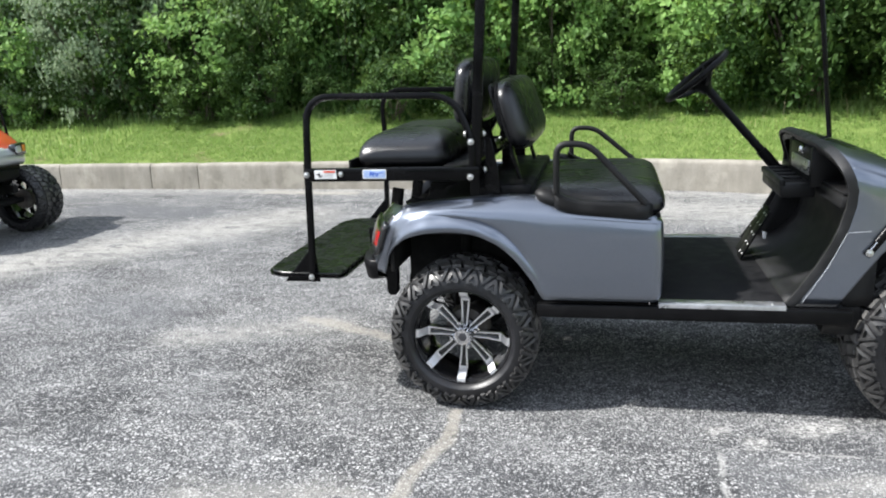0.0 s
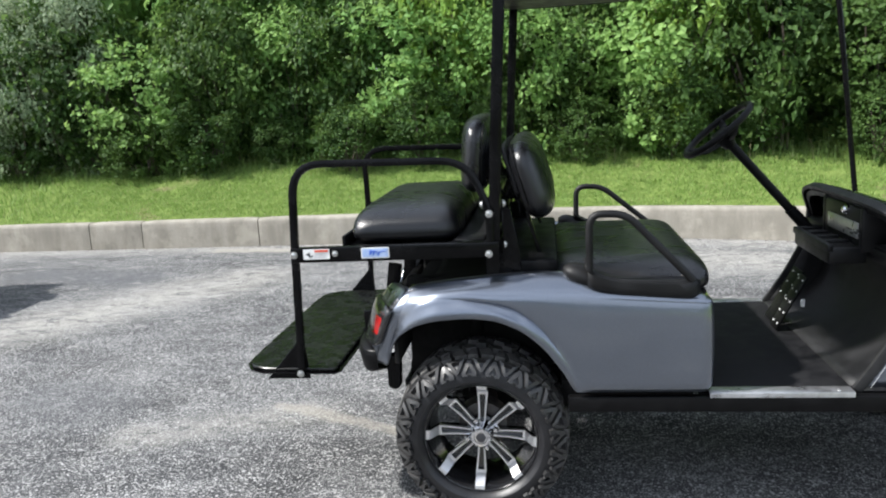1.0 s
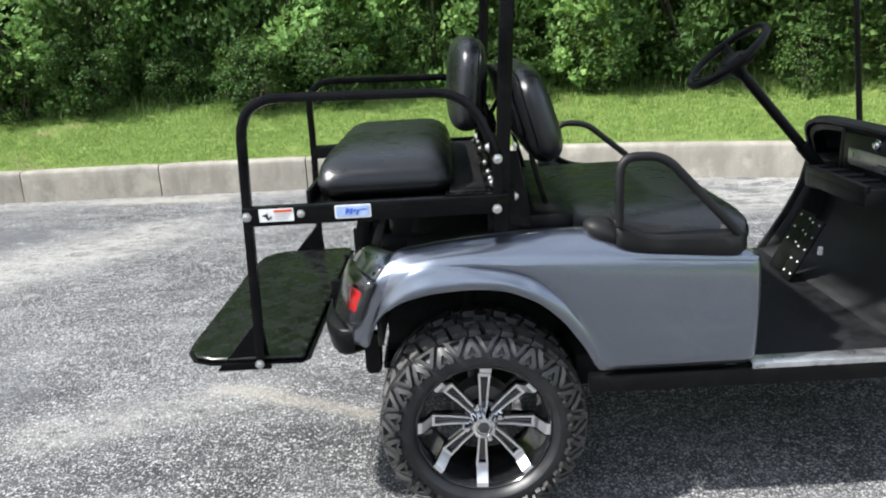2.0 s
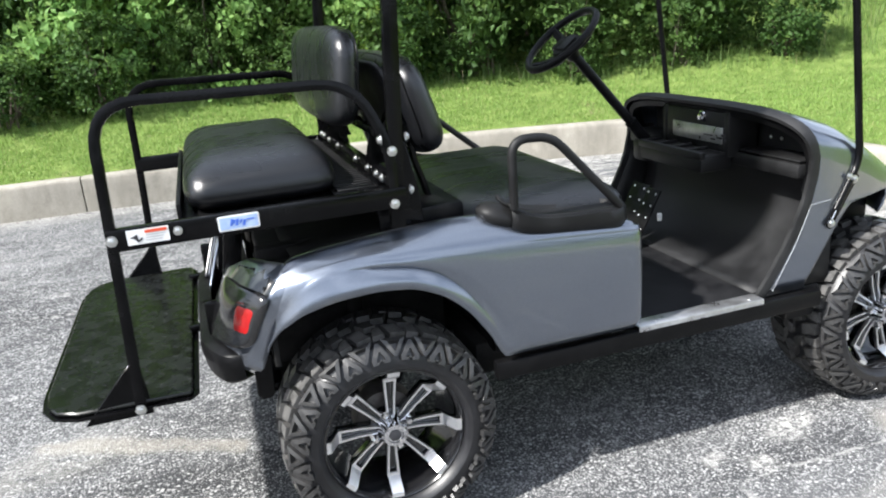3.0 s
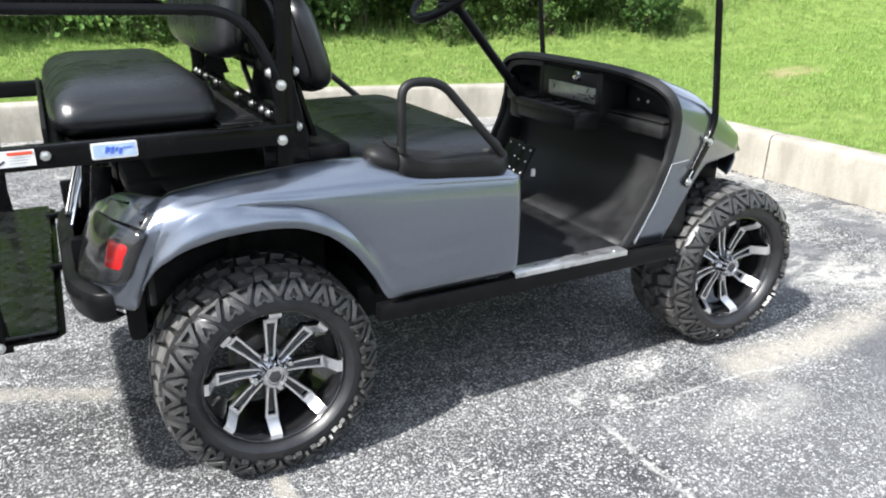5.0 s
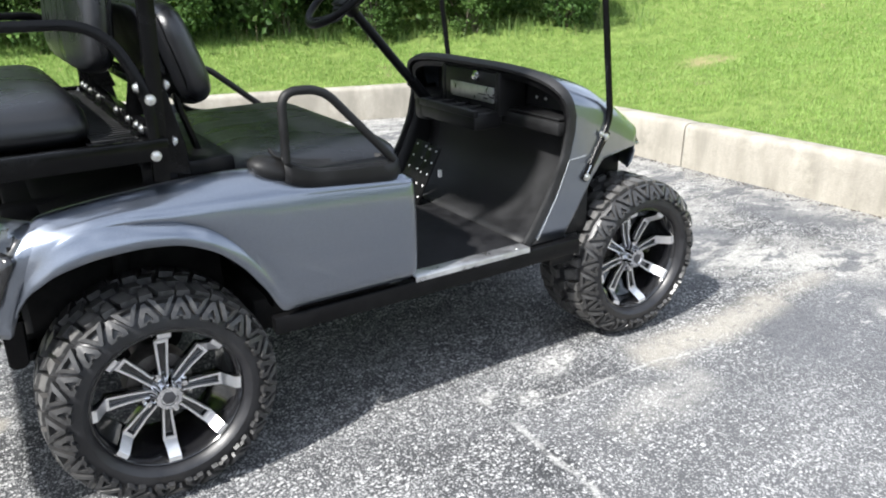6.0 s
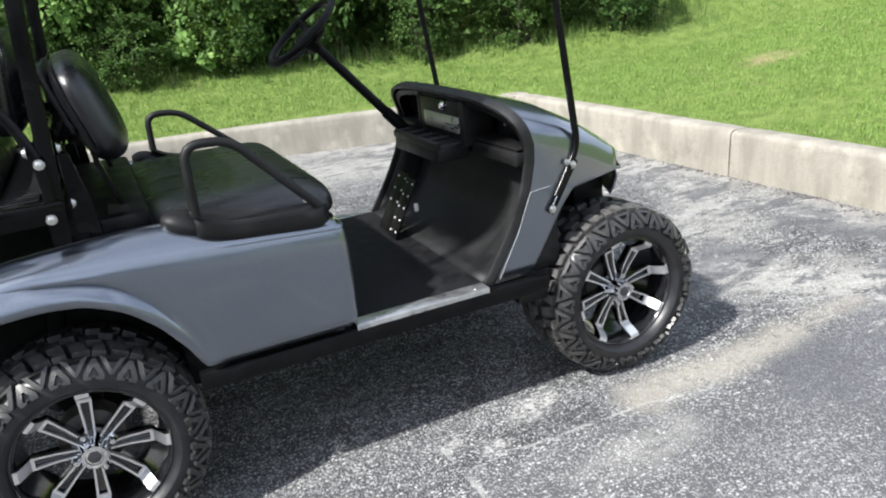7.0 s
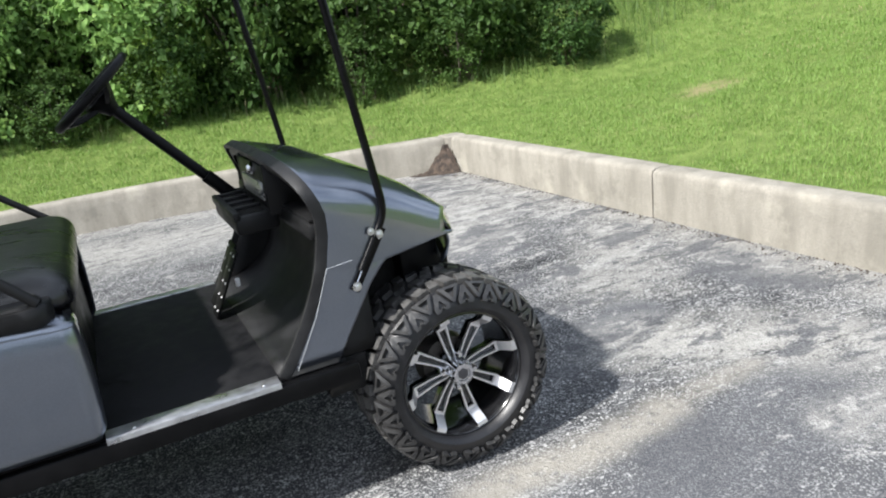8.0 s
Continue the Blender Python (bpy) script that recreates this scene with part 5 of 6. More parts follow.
def golf_cart(name, label, paint, bonnet, at, kit=True, spin=0.0):
    cart = tagged(new(name), label, "golf cart", "carts in the car park")
    cart.matrix_basis = at
    # painted shells
    thicken(part("rear_quarter", rear_side(), paint, cart, "", 48), 0.007, 1.0)
    thicken(part("rear_quarter", flipped(rear_side()), paint, cart, "", 48), 0.007, 1.0)
    rows = cowl_rows()
    thicken(part("front_cowl", sheet(rows), paint, cart, "", 30), 0.007, 1.0)
    if bonnet is not paint:
        top = [[(x, y * 1.02, z + 0.012) for x, y, z in row[2:20]] for row in rows[17:42]]
        part("bonnet_stripe", sheet(top), bonnet, cart, "orange bonnet stripe", 60)
    # black edge strip of the cowl
    edge = [Vector(r[0]) + Vector((-0.004, 0, 0)) for r in rows]
    part("cowl_trim", tube(edge, 0.016, 0.032, square=True), GREY_PLASTIC, cart, "dark grey plastic edge strip", 60)
    inner = [Vector((p.x + 0.022, p.y * 0.955, 0.458 + (p.z - 0.458) * 0.965)) for p in edge[10:-10]]
    part("dash_hood", tube(inner, 0.026, 0.046, square=True), PLASTIC, cart, "", 60)
    # lower edge of the side panels
    for side in (-1, 1):
        seam = [(1.352, side * 0.5205, 0.728), (1.425, side * 0.5205, 0.734)]
        line = tube([(1.222, side * 0.5205, 0.470), (1.300, side * 0.5205, 0.606), *seam], 0.0018, 0.0018, 0.0, 6)
        # the seam's highlight is put in as a thin silver line
        part("panel_seam", line, SILVER_PAINT, cart)
        # headlight and its frame
        lens = [[(drawn_out(1.822 - back - 0.075 * abs(y / 0.415) ** 2.2), side * y, z - 0.02 * abs(y / 0.415) ** 2) for y in np.linspace(0.25, 0.420, 8)] for z, back in ((0.806, 0.062), (0.775, 0.03), (0.735, 0.008), (0.726, 0.006))]
        lamp = thicken(part("headlight", sheet(lens), RIM_BLACK, cart, "dark glossy headlight", 60), 0.012, 0)
        glass = [[(x + 0.010, y * 0.985, z) for x, y, z in row[1:5]] for row in lens[1:3]]
        part("lens", sheet(glass), CLEAR, lamp)
        if not kit:
            turn = side * 20
            part("lamp_frame", pad(0.07, 0.24, 0.10, pose(1.782, side * 0.325, 0.768, 0, 0, turn), 0.3, 0.3, 24, 10), RIM_BLACK, lamp)
            part("lamp_glass", pad(0.03, 0.105, 0.066, pose(1.825, side * 0.275, 0.768, 0, 0, turn), 0.35, 0.4, 20, 10), SILVER_PAINT, lamp)
            part("indicator", pad(0.03, 0.045, 0.066, pose(1.795, side * 0.375, 0.768, 0, 0, turn), 0.4, 0.4, 16, 8), AMBER, lamp)
        # tail light in a dark frame
        def on_side(bm):
            return bm if side < 0 else flipped(bm)
        frame_ = thicken(part("tail_light", on_side(tail_round([(-0.006, 0.618), (0.28, 0.588), (0.21, 0.764), (-0.012, 0.762)], 0.009, 0.3)), RIM_BLACK, cart, "tail light in a dark frame", 60), 0.014, 1.0)
        thicken(part("silver_field", on_side(tail_round([(0.006, 0.641), (0.272, 0.606), (0.20, 0.746), (-0.002, 0.745)], 0.0115, 0.3)), FIELD, frame_, "silver reflector field", 60), 0.003, 1.0)
        thicken(part("red_lens", on_side(tail_round([(0.006, 0.646), (0.068, 0.642), (0.104, 0.746), (-0.003, 0.744)], 0.0135, 0.34, bow=0.006)), RED_LENS, frame_, "red plastic lens", 60), 0.006, 1.0)
        # dark sheet stands in for trees mirrored in the tail paint
        thicken(part("tail_panel", on_side(tail_patch([(0.004, 0.757), (0.205, 0.757), (0.19, 0.792), (0.004, 0.812)], 0.010)), TAIL_REFLECTION, cart, "glossy dark sheet for the reflection in the tail paint", 60), 0.010, 1.0)
        part("tail_liner", box(-0.30, -0.285, min(side * 0.18, side * 0.512), max(side * 0.18, side * 0.512), 0.56, 0.775, 0.003), UNDER, cart)
        part("lens_rib", on_side(tail_patch([(0.008, 0.7095), (0.088, 0.7085), (0.088, 0.7115), (0.008, 0.7125)], 0.0215, 4)), CLEAR, frame_)
        part("field_rib", on_side(tail_patch([(0.060, 0.6745), (0.24, 0.670), (0.24, 0.676), (0.060, 0.6805)], 0.0140, 6)), CLEAR, frame_)
        # bumper corner below the body
        lip = []
        for o, up in ((-0.03, 1.0), (0.45, 1.0), (0.85, 0.90), (1.0, 0.62), (0.80, 0.12), (0.4, 0.0), (-1.2, 0.0)):
            row = []
            for s in (0.018, 0.024, 0.034, 0.06, 0.10, 0.14, 0.18, 0.22, 0.26, 0.30, 0.467):
                k = min(1.0, max(0.0, (s - 0.018) / 0.03))
                low, high = 0.522 - 0.024 * k, 0.582 + 0.014 * k
                x, y, _ = rear_face(s, 0.575, o * (0.006 + 0.036 * k))
                row.append((x, y, low + (high - low) * up))
            lip.append(row)
        part("bumper", on_side(sheet(lip)), PLASTIC, cart, "black plastic rear bumper", 40)
        part("bumper_upright", box(-0.450, -0.406, side * 0.30 - 0.012, side * 0.30 + 0.012, 0.60, 0.695, 0.006), STEEL, cart)
        part("step_bar", box(-0.51, -0.36, side * 0.255 + 0.133, side * 0.255 + 0.157, 0.545, 0.566, 0.004), STEEL, cart)
        part("step_brace", tube([(-0.385, side * 0.18, 0.595), (-0.345, side * 0.18, 0.84)], 0.014, 0.05, square=True), STEEL, cart)
        # sill and bright step strip
        part("sill", box(0.28, 1.385, side * 0.535 - 0.02, side * 0.535 + 0.014, 0.400, 0.455, 0.008), PLASTIC, cart)
        strip = box(0.728, 1.165, side * 0.5515 - 0.002, side * 0.5515 + 0.002, 0.428, 0.466, 0.0012)
        box(0.728, 1.165, min(side * 0.551, side * 0.500), max(side * 0.551, side * 0.500), 0.4635, 0.4675, 0.001, strip)
        part("step_strip", strip, SCUFF, cart, "brushed aluminium step strip")
        for x in (0.795, 1.123):
            part("rivet", lathe_dome(x, side * 0.535, 0.4675), ZINC, cart)
        part("lower_bead", tube([(0.365, side * 0.546, 0.482), (0.70, side * 0.546, 0.482)], 0.005, sides=8), paint, cart)
        part("badge_screw", lathe_screw(0.698, side * 0.556, 0.528, side), SCUFF, cart)
        # roof post in front: flat foot bars, then a tube that leans back
        lower = tube([(1.416, side * 0.524, 0.648), (1.528, side * 0.508, 0.800)], 0.010, 0.026, square=True)
        post = part("front_post", tube([(1.446, side * 0.520, 0.697), (1.548, side * 0.500, 0.838), (1.480, side * 0.497, 1.386), (1.428, side * 0.495, 1.80)], 0.023, 0.023, 0.045), STEEL, cart, "bent black tube roof post")
        part("post_foot", lower, STEEL, post)
        part("foot_edge", tube([(1.414, side * 0.5295, 0.653), (1.522, side * 0.5135, 0.802)], 0.004, 0.005, sides=6), CHROME, post)
        bolt(cart, 1.424, side * 0.530, 0.660, side, 0.010)
        bolt(cart, 1.515, side * 0.516, 0.785, side, 0.010)
        bolt(cart, 1.493, side * 0.518, 0.798, side, 0.008)
        for x in (-0.018, 1.700):
            make_wheel(cart, x, side, spin + 17 * x + (40 if side > 0 else 0), kit and side < 0)
        # springs and wheel wells
        part("shock_absorber", tube([(-0.06, side * 0.26, 0.36), (-0.03, side * 0.27, 0.72)], 0.045, sides=12), UNDER, cart)
        part("wheel_well", box(-0.295, 0.235, side * 0.22 - 0.03, side * 0.22 + 0.03, 0.45, 0.80, 0.01), UNDER, cart)
        part("frame_rail", tube([(-0.30, side * 0.22, 0.44), (0.30, side * 0.22, 0.40), (1.78, side * 0.22, 0.42)], 0.05, 0.07, 0.1, square=True), UNDER, cart)
        part("tie_rod", tube([(1.64, side * 0.08, 0.33), (1.66, side * 0.34, 0.32)], 0.03, sides=10), UNDER, cart)
        part("front_spring", tube([(1.62, side * 0.24, 0.36), (1.60, side * 0.25, 0.66)], 0.055, sides=12), UNDER, cart)
        part("inner_fender", pad(0.22, 0.10, 0.24, pose(1.57, side * 0.25, 0.58), 0.3, 0.3), UNDER, cart)
    # box added under the cowl to keep sun from slipping past the sill
    part("front_apron", box(1.30, 1.425, -0.50, 0.50, 0.345, 0.455, 0.01), UNDER, cart)
    part("rear_axle", tube([(-0.018, -0.36, 0.297), (-0.018, 0.36, 0.297)], 0.07, sides=14), CAST, cart)
    part("front_axle", tube([(1.700, -0.36, 0.30), (1.700, 0.36, 0.30)], 0.05, sides=12), UNDER, cart)
    part("motor", lathe([(-0.16, 0.0), (-0.16, 0.12), (0.14, 0.12), (0.14, 0.0)], 20), UNDER, cart).matrix_basis = pose(0.0, 0.0, 0.34)
    part("battery_box", box(0.26, 0.70, -0.44, 0.44, 0.37, 0.47, 0.01), UNDER, cart)
    part("tail_well", box(-0.28, 0.30, -0.46, 0.46, 0.70, 0.765, 0.012), UNDER, cart)
    deck = [[(x, y, lerp_table(x, TOPS) - 0.014 - 0.05 * (1 - abs(y) / 0.48)) for y in np.linspace(-0.476, 0.476, 9)] for x in np.linspace(-0.21, 0.30, 16)]
    thicken(part("bag_deck", sheet(deck), UNDER, cart, "black plastic bag deck", 80), 0.006)
    part("tail_plate", box(-0.345, -0.315, -0.30, 0.30, 0.55, 0.74, 0.006), PLASTIC, cart)
    part("tow_bracket", plate([(-0.352, 0.56), (-0.300, 0.56), (-0.306, 0.445), (-0.318, 0.43), (-0.345, 0.43), (-0.354, 0.445)], 0.030, "y", -0.40, 0.004), STEEL, cart)
    part("tow_bar", box(-0.31, -0.28, -0.33, 0.33, 0.405, 0.43, 0.004), STEEL, cart)
    # floor with its rubber mat
    part("floor", box(0.70, 1.36, -0.512, 0.512, 0.445, 0.463, 0.004), MAT_RUBBER, cart, "black rubber floor mat with scuffs")
    nose = []
    for z, back in ((0.800, 0.06), (0.775, 0.03), (0.735, 0.008), (0.700, 0.0), (0.660, 0.012), (0.640, 0.03)):
        nose.append([(drawn_out(1.812 - back - 0.075 * abs(y / 0.415) ** 2.2), y, z - 0.02 * abs(y / 0.415) ** 2) for y in np.linspace(-0.415, 0.415, 21)])
    thicken(part("nose_panel", sheet(nose), paint, cart, "", 50), 0.006, 1.0)
    part("nose_fascia", box(1.62, 1.755, -0.36, 0.36, 0.52, 0.735, 0.02), PLASTIC, cart)
    part("front_bumper", pad(0.10, 0.50, 0.10, pose(1.79, 0, 0.56), 0.3, 0.35), PLASTIC, cart, "", 50)
    dash(cart)
    steering(cart)
    front_seat(cart)
    # roof: canopy cut short to shade the dash only; thin frame is added, unseen
    roof = part("roof_frame", box(0.06, 1.42, -0.494, -0.491, 1.794, 1.797, 0.0008), STEEL, cart, "thin black unseen frame, added to join the roof posts")
    part("frame_bar", box(0.06, 1.42, 0.491, 0.494, 1.794, 1.797, 0.0008), STEEL, roof)
    for x in (0.08, 1.41):
        part("frame_bar", box(x - 0.0015, x + 0.0015, -0.49, 0.49, 1.794, 1.797, 0.0008), STEEL, roof)
    part("canopy", pad(0.62, 1.12, 0.10, pose(0.35, 0, 1.835), 0.16, 0.45, 56, 18), PLASTIC, roof, "black moulded canopy, cut short to limit its shade", 60)
    if kit:
        before = set(cart.children)
        rear_seat(cart)
        for ob in set(cart.children) - before:
            ob.location.z += 0.016   # the kit stands a little above the body
    else:
        for side in (-1, 1):
            part("roof_post", tube([(0.06, side * 0.50, 0.84), (0.11, side * 0.50, 1.80)], 0.03, 0.04, square=True), STEEL, cart)
        part("front_backrest", pad(0.275, 0.84, 0.105, pose(0.166, 0, 1.143, 0, 74, 0), 0.42, 0.50), VINYL, cart, "", 60)
        for y in (-0.3, 0.3):
            part("backrest_arm", tube([(0.17, y, 0.86), (0.150, y, 1.12)], 0.040, 0.014, square=True), STEEL, cart)
    return cart


def lathe_dome(x, y, z):
    bm = lathe([(0.0, 0.006), (0.002, 0.005), (0.003, 0.0)], 10, "z")
    bm.transform(Matrix.Translation((x, y, z)))
    return bm


def lathe_screw(x, y, z, side):
    bm = lathe([(0.0, 0.008), (side * 0.003, 0.007), (side * 0.003, 0.0)], 12)
    bm.transform(Matrix.Translation((x, y, z)))
    return bm


golf_cart("golf_cart", "charcoal metallic lifted golf cart with black rear-facing seat kit", GREY_PAINT, GREY_PAINT, pose(0, -0.07, 0), True, 4)
golf_cart("golf_cart", "silver and orange lifted golf cart parked on the asphalt", SILVER_PAINT, ORANGE_PAINT, pose(-6.43, 2.10, 0), False, 20)


# ---- shrubs and grass ----
def leafy_crown(seed, clumps, per, size, leaf, spread=(1, 1, 1)):
    """A ragged crown of single folded leaves, gathered in sprays; its base at z = 0, about 2 m wide and high."""
    rng = np.random.RandomState(seed)
    heads = []
    while len(heads) < clumps:
        p = rng.uniform(-1, 1, 3)
        d = np.linalg.norm(p)
        if 0.45 < d < 1.0 and rng.rand() < 0.35 + 0.65 * d:
            lump = 1 + 0.22 * math.sin(3.1 * p[0] + seed) * math.cos(2.7 * p[1] - seed) + 0.12 * math.sin(6 * p[2] + 2 * p[0])
            heads.append(p * lump * spread)
    heads = np.array(heads)
    n = clumps * per
    own = np.repeat(heads, per, 0)
    drift = rng.normal(0, 1, (n, 3)) * np.repeat(rng.uniform(0.05, 0.12, clumps), per)[:, None] * (1.1, 1.1, 0.75)
    at = own + drift
    at[:, 2] += 1.0
    out = own / (np.linalg.norm(own, axis=1, keepdims=True) + 1e-6)
    up = out * 0.55 + rng.normal(0, 0.55, (n, 3)) + (0, 0, 0.55)
    up /= np.linalg.norm(up, axis=1, keepdims=True)
    way = np.cross(up, rng.normal(0, 1, (n, 3)))
    way /= np.linalg.norm(way, axis=1, keepdims=True) + 1e-9
    side = np.cross(up, way)
    ln = (size * rng.uniform(0.6, 1.25, n))[:, None]
    wd = ln * leaf
    tip = at + way * ln + up * ln * -0.12
    mid = at + way * ln * 0.45
    fold = up * ln * 0.10
    verts = np.stack([at, mid + side * wd + fold, tip, mid - side * wd + fold, mid], 1).reshape(-1, 3)
    base = np.arange(n)[:, None] * 5
    faces = np.concatenate([base + [0, 4, 1], base + [4, 2, 1], base + [0, 3, 4], base + [4, 3, 2]], 1).reshape(-1, 3)
    return verts, faces, heads


def quick_mesh(name, verts, faces, material):
    me = bpy.data.meshes.new(name)
    me.from_pydata(verts.tolist(), [], faces.tolist())
    me.materials.append(material)
    me.shade_smooth() if len(faces) < 10 else None
    return me


def stems_mesh(seed, heads):
    """Stems that fork from the ground towards the sprays."""
    rng = random.Random(seed)
    bm = bmesh.new()
    picks = rng.sample(range(len(heads)), min(16, len(heads)))
    for k in picks:
        h = Vector(heads[k]) + Vector((0, 0, 1.0))
        foot = Vector((rng.uniform(-0.18, 0.18), rng.uniform(-0.18, 0.18), -0.15))
        bend = foot.lerp(h, 0.5) + Vector((rng.uniform(-0.1, 0.1), rng.uniform(-0.1, 0.1), 0.15))
        pts = rounded([foot, bend, h], 0.4, 4)
        rows = []
        for i, p in enumerate(pts):
            w = 0.022 * (1 - 0.8 * i / (len(pts) - 1))
            rows.append([p + Vector((w * math.cos(a), w * math.sin(a), 0)) for a in (0, 1.26, 2.51, 3.77, 5.03)])
        join(bm, closed_sheet(rows))
    return mesh_of("stems", bm, BARK, 60)


KINDS = []
for seed, clumps, per, size, leaf, mat in ((11, 150, 46, 0.085, 0.32, LEAF), (12, 165, 42, 0.078, 0.36, LEAF), (13, 140, 46, 0.095, 0.30, LEAF), (14, 150, 56, 0.062, 0.32, LEAF_GREY), (15, 90, 40, 0.120, 0.36, LEAF_YOUNG), (16, 150, 46, 0.082, 0.34, LEAF), (17, 160, 46, 0.082, 0.34, LEAF_LIGHT), (18, 140, 46, 0.095, 0.32, LEAF_LIGHT)):
    v, f, heads = leafy_crown(seed, clumps, per, size, leaf)
    KINDS.append((quick_mesh("crown", v, f, mat), stems_mesh(seed, heads)))


def shrub(kind, a, b, wide, high, turn, label, category="shrub", name="shrub", group="shrubs along the lawn"):
    crown, stems = KINDS[kind]
    root = tagged(new(name), label, category, group)
    p = place_ab(a, b)
    root.matrix_basis = Matrix.Translation((p.x, p.y, lawn_height(a, b) - 0.06)) @ pose(0, 0, 0, 0, 0, turn) @ Matrix.Diagonal((wide / 2, wide / 2, high / 2, 1))
    part("trunk", stems, None, root)
    part("crown", crown, None, root)
    return root


rng = random.Random(5)
GREEN_L = "dense green leafy shrub at the top of the lawn bank"
# front row, foliage down to the grass
a = -15.0
k = 0
while a < 1.9:
    wide = rng.uniform(1.5, 2.1)
    kind = [0, 6, 2, 7, 6, 1, 7][k % 7] if a < -1.5 else [0, 1, 2, 5, 0, 2, 1][k % 7]
    shrub(kind, a, shrub_line(a) + rng.uniform(-0.2, 0.25), wide, rng.uniform(1.9, 2.6), rng.uniform(0, 360), GREEN_L)
    a += wide * 0.56
    k += 1
# low shoots in front of them
for i in range(16):
    shrub(rng.choice([0, 1, 2, 5]), -12.5 + i * 0.95, shrub_line(-12.5 + i * 0.95) - 0.5 + rng.uniform(-0.15, 0.2), rng.uniform(0.7, 1.1), rng.uniform(0.7, 1.25), rng.uniform(0, 360), "low green shoots at the foot of the shrubs")
# silvery willow-like shrubs to the left, bright young leaves further on
for a, b, w, h in ((-10.5, 1.8, 1.7, 2.6), (-11.3, 2.3, 2.1, 3.1), (-9.9, 2.2, 1.5, 2.8), (-12.2, 2.0, 1.9, 2.9)):
    shrub(3, a, b, w, h, rng.uniform(0, 360), "silvery green shrub with small pale leaves")
for a, b, w, h in ((-2.0, 1.62, 0.60, 1.05), (-4.6, 2.2, 1.1, 2.9), (-1.6, 2.3, 1.3, 3.2)):
    shrub(4, a, b, w, h, rng.uniform(0, 360), "shrub with large bright young leaves")
# taller trees behind
for i in range(17):
    shrub(rng.choice([0, 6, 7, 6] if i < 9 else [0, 1, 2, 5]), -17 + 1.35 * i + rng.uniform(-0.3, 0.3), 4.0 + rng.uniform(-0.4, 0.5), rng.uniform(2.8, 3.6), rng.uniform(4.2, 5.6), rng.uniform(0, 360), "tall dense green tree behind the shrubs", "tree", "tree", "trees behind the shrubs")
for i in range(12):
    shrub(rng.choice([6, 7, 0] if i < 5 else [0, 1, 5]), -20 + 2.4 * i + rng.uniform(-0.4, 0.4), 6.6 + rng.uniform(-0.5, 0.5), rng.uniform(4.2, 5.2), rng.uniform(7.0, 8.5), rng.uniform(0, 360), "tall dense green tree behind the shrubs", "tree", "tree", "trees behind the shrubs")

# trees on the other side of the car park, which the paint and the vinyl mirror
for i in range(13):
    p = Vector((-50 + 8.0 * i + rng.uniform(-1.5, 1.5), -48 + rng.uniform(-3, 3), 0))
    crown, stems = KINDS[rng.choice([0, 1, 2, 5])]
    root = tagged(new("tree"), "tall green tree across the car park", "tree", "trees across the car park")
    root.matrix_basis = Matrix.Translation(p) @ pose(0, 0, 0, 0, 0, rng.uniform(0, 360)) @ Matrix.Diagonal((4.8, 4.8, rng.uniform(3.6, 5.0), 1))
    part("trunk", stems, None, root)
    part("crown", crown, None, root)


def blades(seed, count, zone, tall, wide, thin=None):
    """Curved grass blades, as one skin of many small strips."""
    rs = np.random.RandomState(seed)
    verts, faces = [], []
    for _ in range(count):
        a, b = zone(rs)
        if max(a, b) < KERB_WIDE - 0.01:
            continue
        if thin and rs.rand() < thin(a, b):
            continue
        p = place_ab(a, b, lawn_height(a, b) - 0.006)
        h, w = tall * rs.uniform(0.45, 1.25), wide * rs.uniform(0.6, 1.2)
        t, lean = rs.uniform(0, 6.283), h * rs.uniform(0.1, 0.75)
        cx, sx = math.cos(t), math.sin(t)
        px, py = -sx * w / 2, cx * w / 2
        k = len(verts)
        verts += [(p.x - px, p.y - py, p.z), (p.x + px, p.y + py, p.z), (p.x + cx * lean * 0.3 - px * 0.8, p.y + sx * lean * 0.3 - py * 0.8, p.z + h * 0.55),
                  (p.x + cx * lean * 0.3 + px * 0.8, p.y + sx * lean * 0.3 + py * 0.8, p.z + h * 0.55), (p.x + cx * lean, p.y + sx * lean, p.z + h * 0.95)]
        faces += [(k, k + 1, k + 3), (k, k + 3, k + 2), (k + 2, k + 3, k + 4)]
    return np.array(verts), np.array(faces)


def bare(a, b):
    """Chance that a blade is missing: thin patches in the turf."""
    f = noise.noise(Vector((a * 1.1, b * 1.1, 0.3))) + 0.5 * noise.noise(Vector((a * 3.1, b * 3.1, 5.3)))
    p = place_ab(a, b)
    spot = max(0.0, 1 - math.hypot((p.x - 5.34) * 0.7, p.y - 2.12) / 0.42)
    return min(0.92, max(0.0, 0.75 * (f - 0.28) * 3, 1.1 * spot))


def turf(name, seed, count, zone, tall, wide, mat, label, thin=bare):
    v, f = blades(seed, count, zone, tall, wide, thin)
    ob = new(name, quick_mesh(name, v, f, mat))
    return tagged(ob, label, "grass", kind="stuff")


turf("grass", 21, 80000, lambda r: (r.uniform(-9.5, 0.2), KERB_WIDE + 1.95 * r.rand() ** 0.9), 0.040, 0.0065, GRASS, "mown green grass on the bank above the kerb")
turf("grass", 22, 100000, lambda r: (KERB_WIDE + 3.6 * r.rand(), r.uniform(-5.0, 2.6)), 0.036, 0.0055, GRASS, "mown green grass on the slope beside the kerb")
turf("grass", 23, 60000, lambda r: (3.6 + 6.0 * r.rand() ** 1.2, r.uniform(-4.5, 6)), 0.042, 0.0075, GRASS, "mown green grass on the slope beside the kerb")
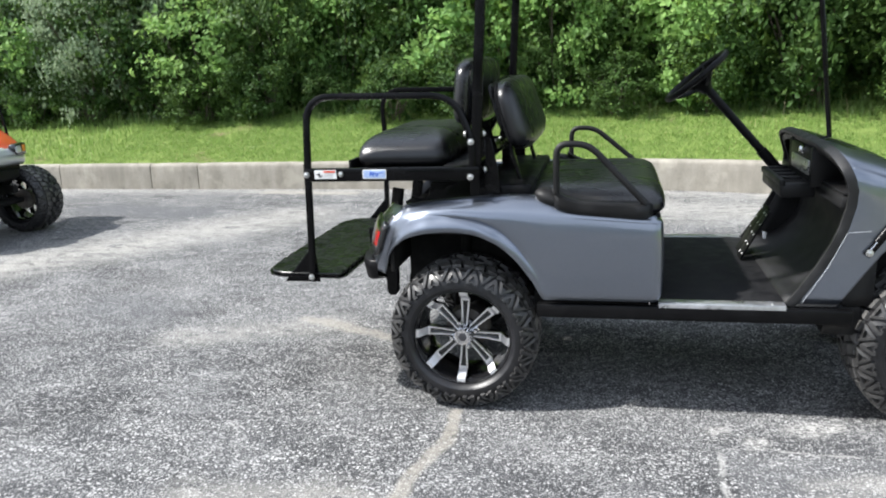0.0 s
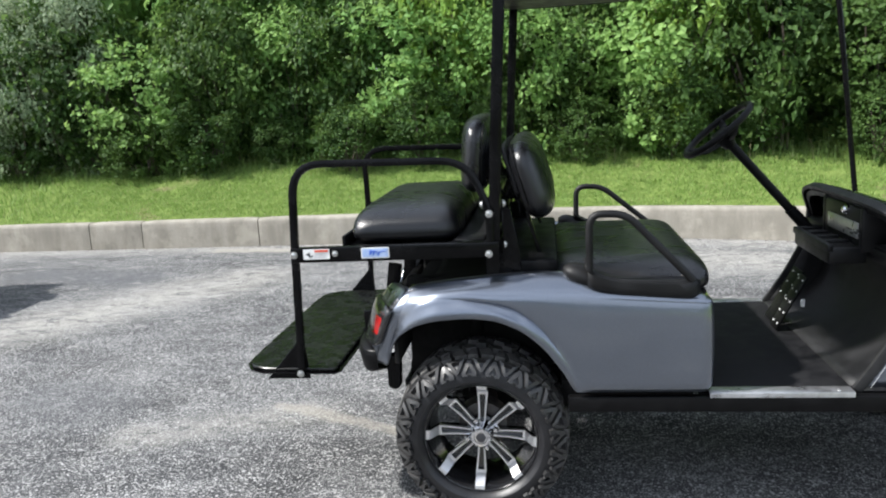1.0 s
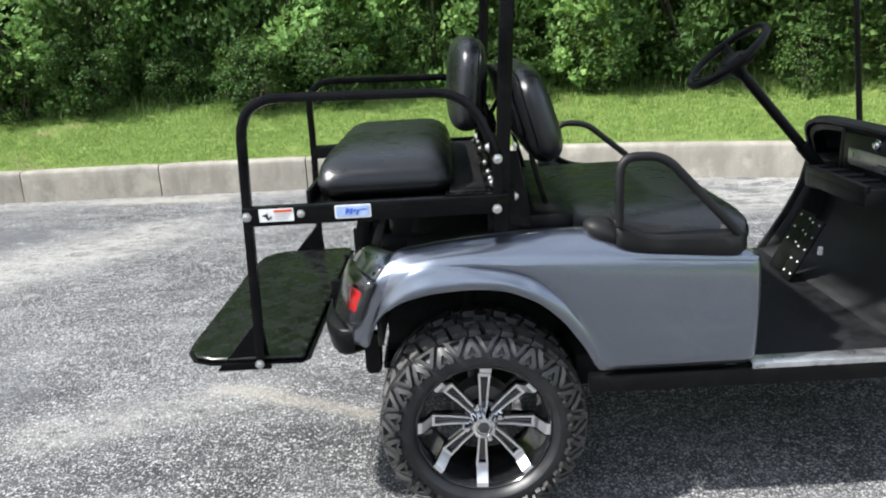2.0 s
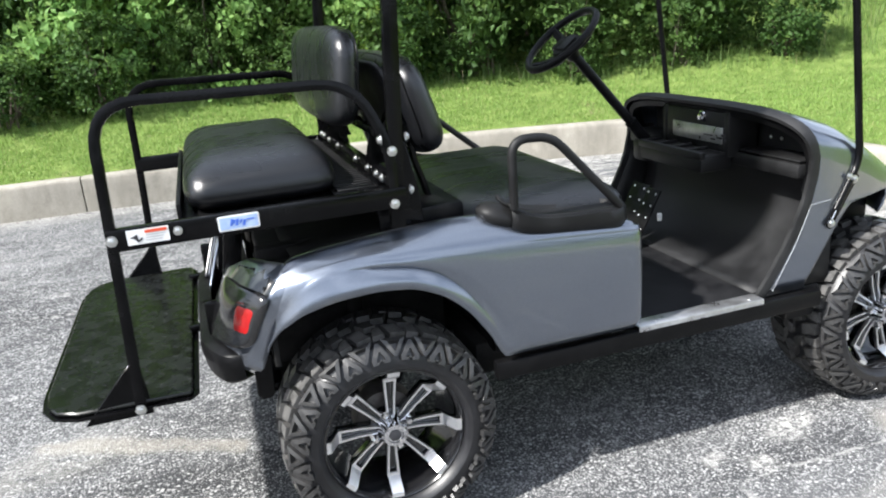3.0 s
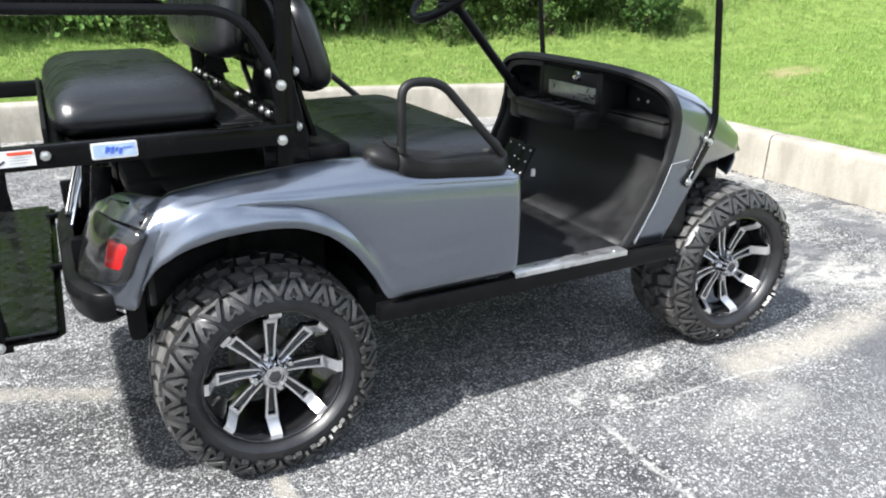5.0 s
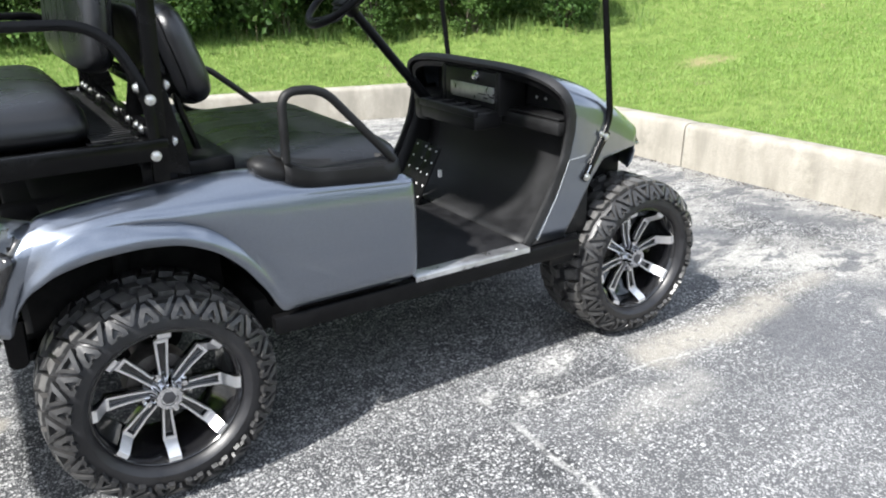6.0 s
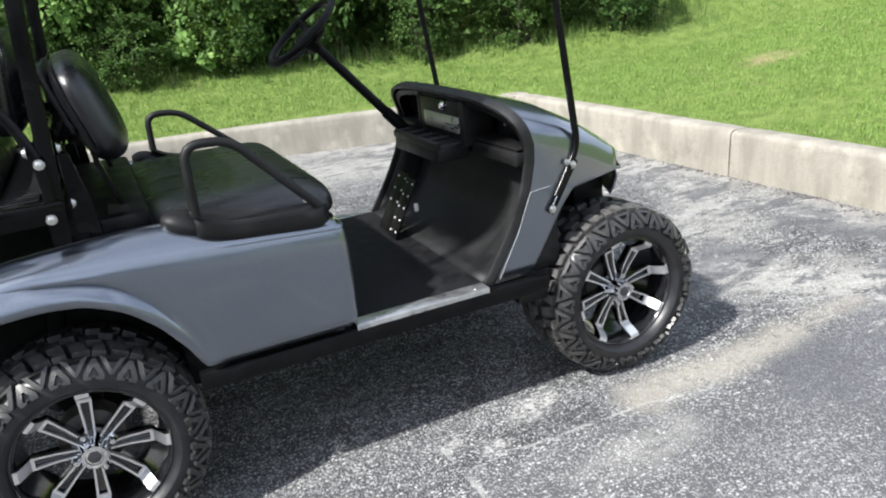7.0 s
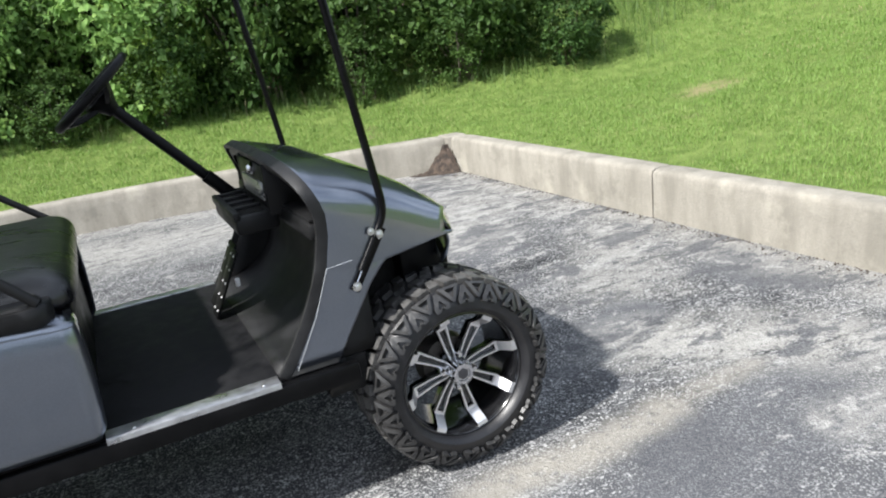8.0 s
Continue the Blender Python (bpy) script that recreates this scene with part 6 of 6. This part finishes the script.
turf("grass", 26, 9000, lambda r: (r.uniform(-16, -9.5), KERB_WIDE + 2.2 * r.rand()), 0.09, 0.010, GRASS, "mown green grass on the bank above the kerb")
turf("weeds", 24, 3200, lambda r: (lambda a: (a, shrub_line(a) - 0.85 + 0.75 * r.rand()))(r.uniform(-11, 2.6)), 0.24, 0.006, WEED, "tall unmown grass and weeds at the foot of the shrubs", None)
turf("weeds", 25, 2600, lambda r: (r.uniform(2.6, 5.5), 1.0 + 2.2 * r.rand()), 0.24, 0.0065, WEED, "tall unmown grass beyond the shrubs", None)

# dirt swept into the corner, bits along the kerb foot, and litter under the shrubs
bm = bmesh.new()
rows = []
for i in range(15):
    r, k = 0.30 * i / 14, i / 14
    row = []
    for t in np.linspace(0, math.pi / 2, 40):
        a, b = r * math.cos(t), r * math.sin(t)
        lump = noise.fractal(Vector((a * 26, b * 26, 1.7)), 0.6, 2.2, 4)
        high = 0.235 * max(0.0, 1 - (a / 0.17) ** 2 * 0.55 - k) ** 0.85 + 0.045 * (1 - k) ** 0.5 * lump
        row.append(place_ab(-0.012 - a * 1.25, -0.012 - b * 0.62, max(0.0, high)))
    rows.append(row)
pile = new("dirt_pile", mesh_of("dirt_pile", sheet(rows), DIRT, 30))
tagged(pile, "heap of brown dirt and dead leaves in the kerb corner", "dirt", kind="stuff")
rs = np.random.RandomState(9)
verts, faces = [], []
for i in range(1500):
    s = rs.rand()
    if s < 0.5:
        p = place_ab(-0.004 - abs(rs.normal(0, 0.05)), -rs.uniform(0, 5.5))
    elif s < 0.85:
        p = place_ab(-rs.uniform(0, 9), -0.004 - abs(rs.normal(0, 0.04)))
    else:
        p = place_ab(-abs(rs.normal(0, 0.22)), -abs(rs.normal(0, 0.3)), 0.0)
    d, t = rs.uniform(0.002, 0.009), rs.uniform(0, 6.28)
    k = len(verts)
    for q in range(4):
        ang = t + q * 1.57
        verts.append((p.x + d * math.cos(ang), p.y + d * math.sin(ang) * 0.7, 0.001 + 0.004 * rs.rand()))
    verts.append((p.x, p.y, 0.004 + d * 0.5))
    faces += [(k, k + 1, k + 4), (k + 1, k + 2, k + 4), (k + 2, k + 3, k + 4), (k + 3, k, k + 4)]
grit = new("grit", quick_mesh("grit", np.array(verts), np.array(faces), DIRT))
tagged(grit, "small stones and dead leaves along the kerb foot", "debris", kind="stuff")
bm = pad(0.20, 0.10, 0.06, pose(0, 0, 0.03, 12, 8, 30), 0.6, 0.7, 18, 10)
for v in bm.verts:
    v.co += v.co.normalized() * 0.03 * noise.noise(v.co * 14)
scrap = new("litter", mesh_of("litter", bm, LITTER, 25))
scrap.matrix_basis = Matrix.Translation(place_ab(0.45, 2.2, lawn_height(0.45, 2.2)))
tagged(scrap, "crumpled pale plastic litter in the grass under the shrubs", "litter")
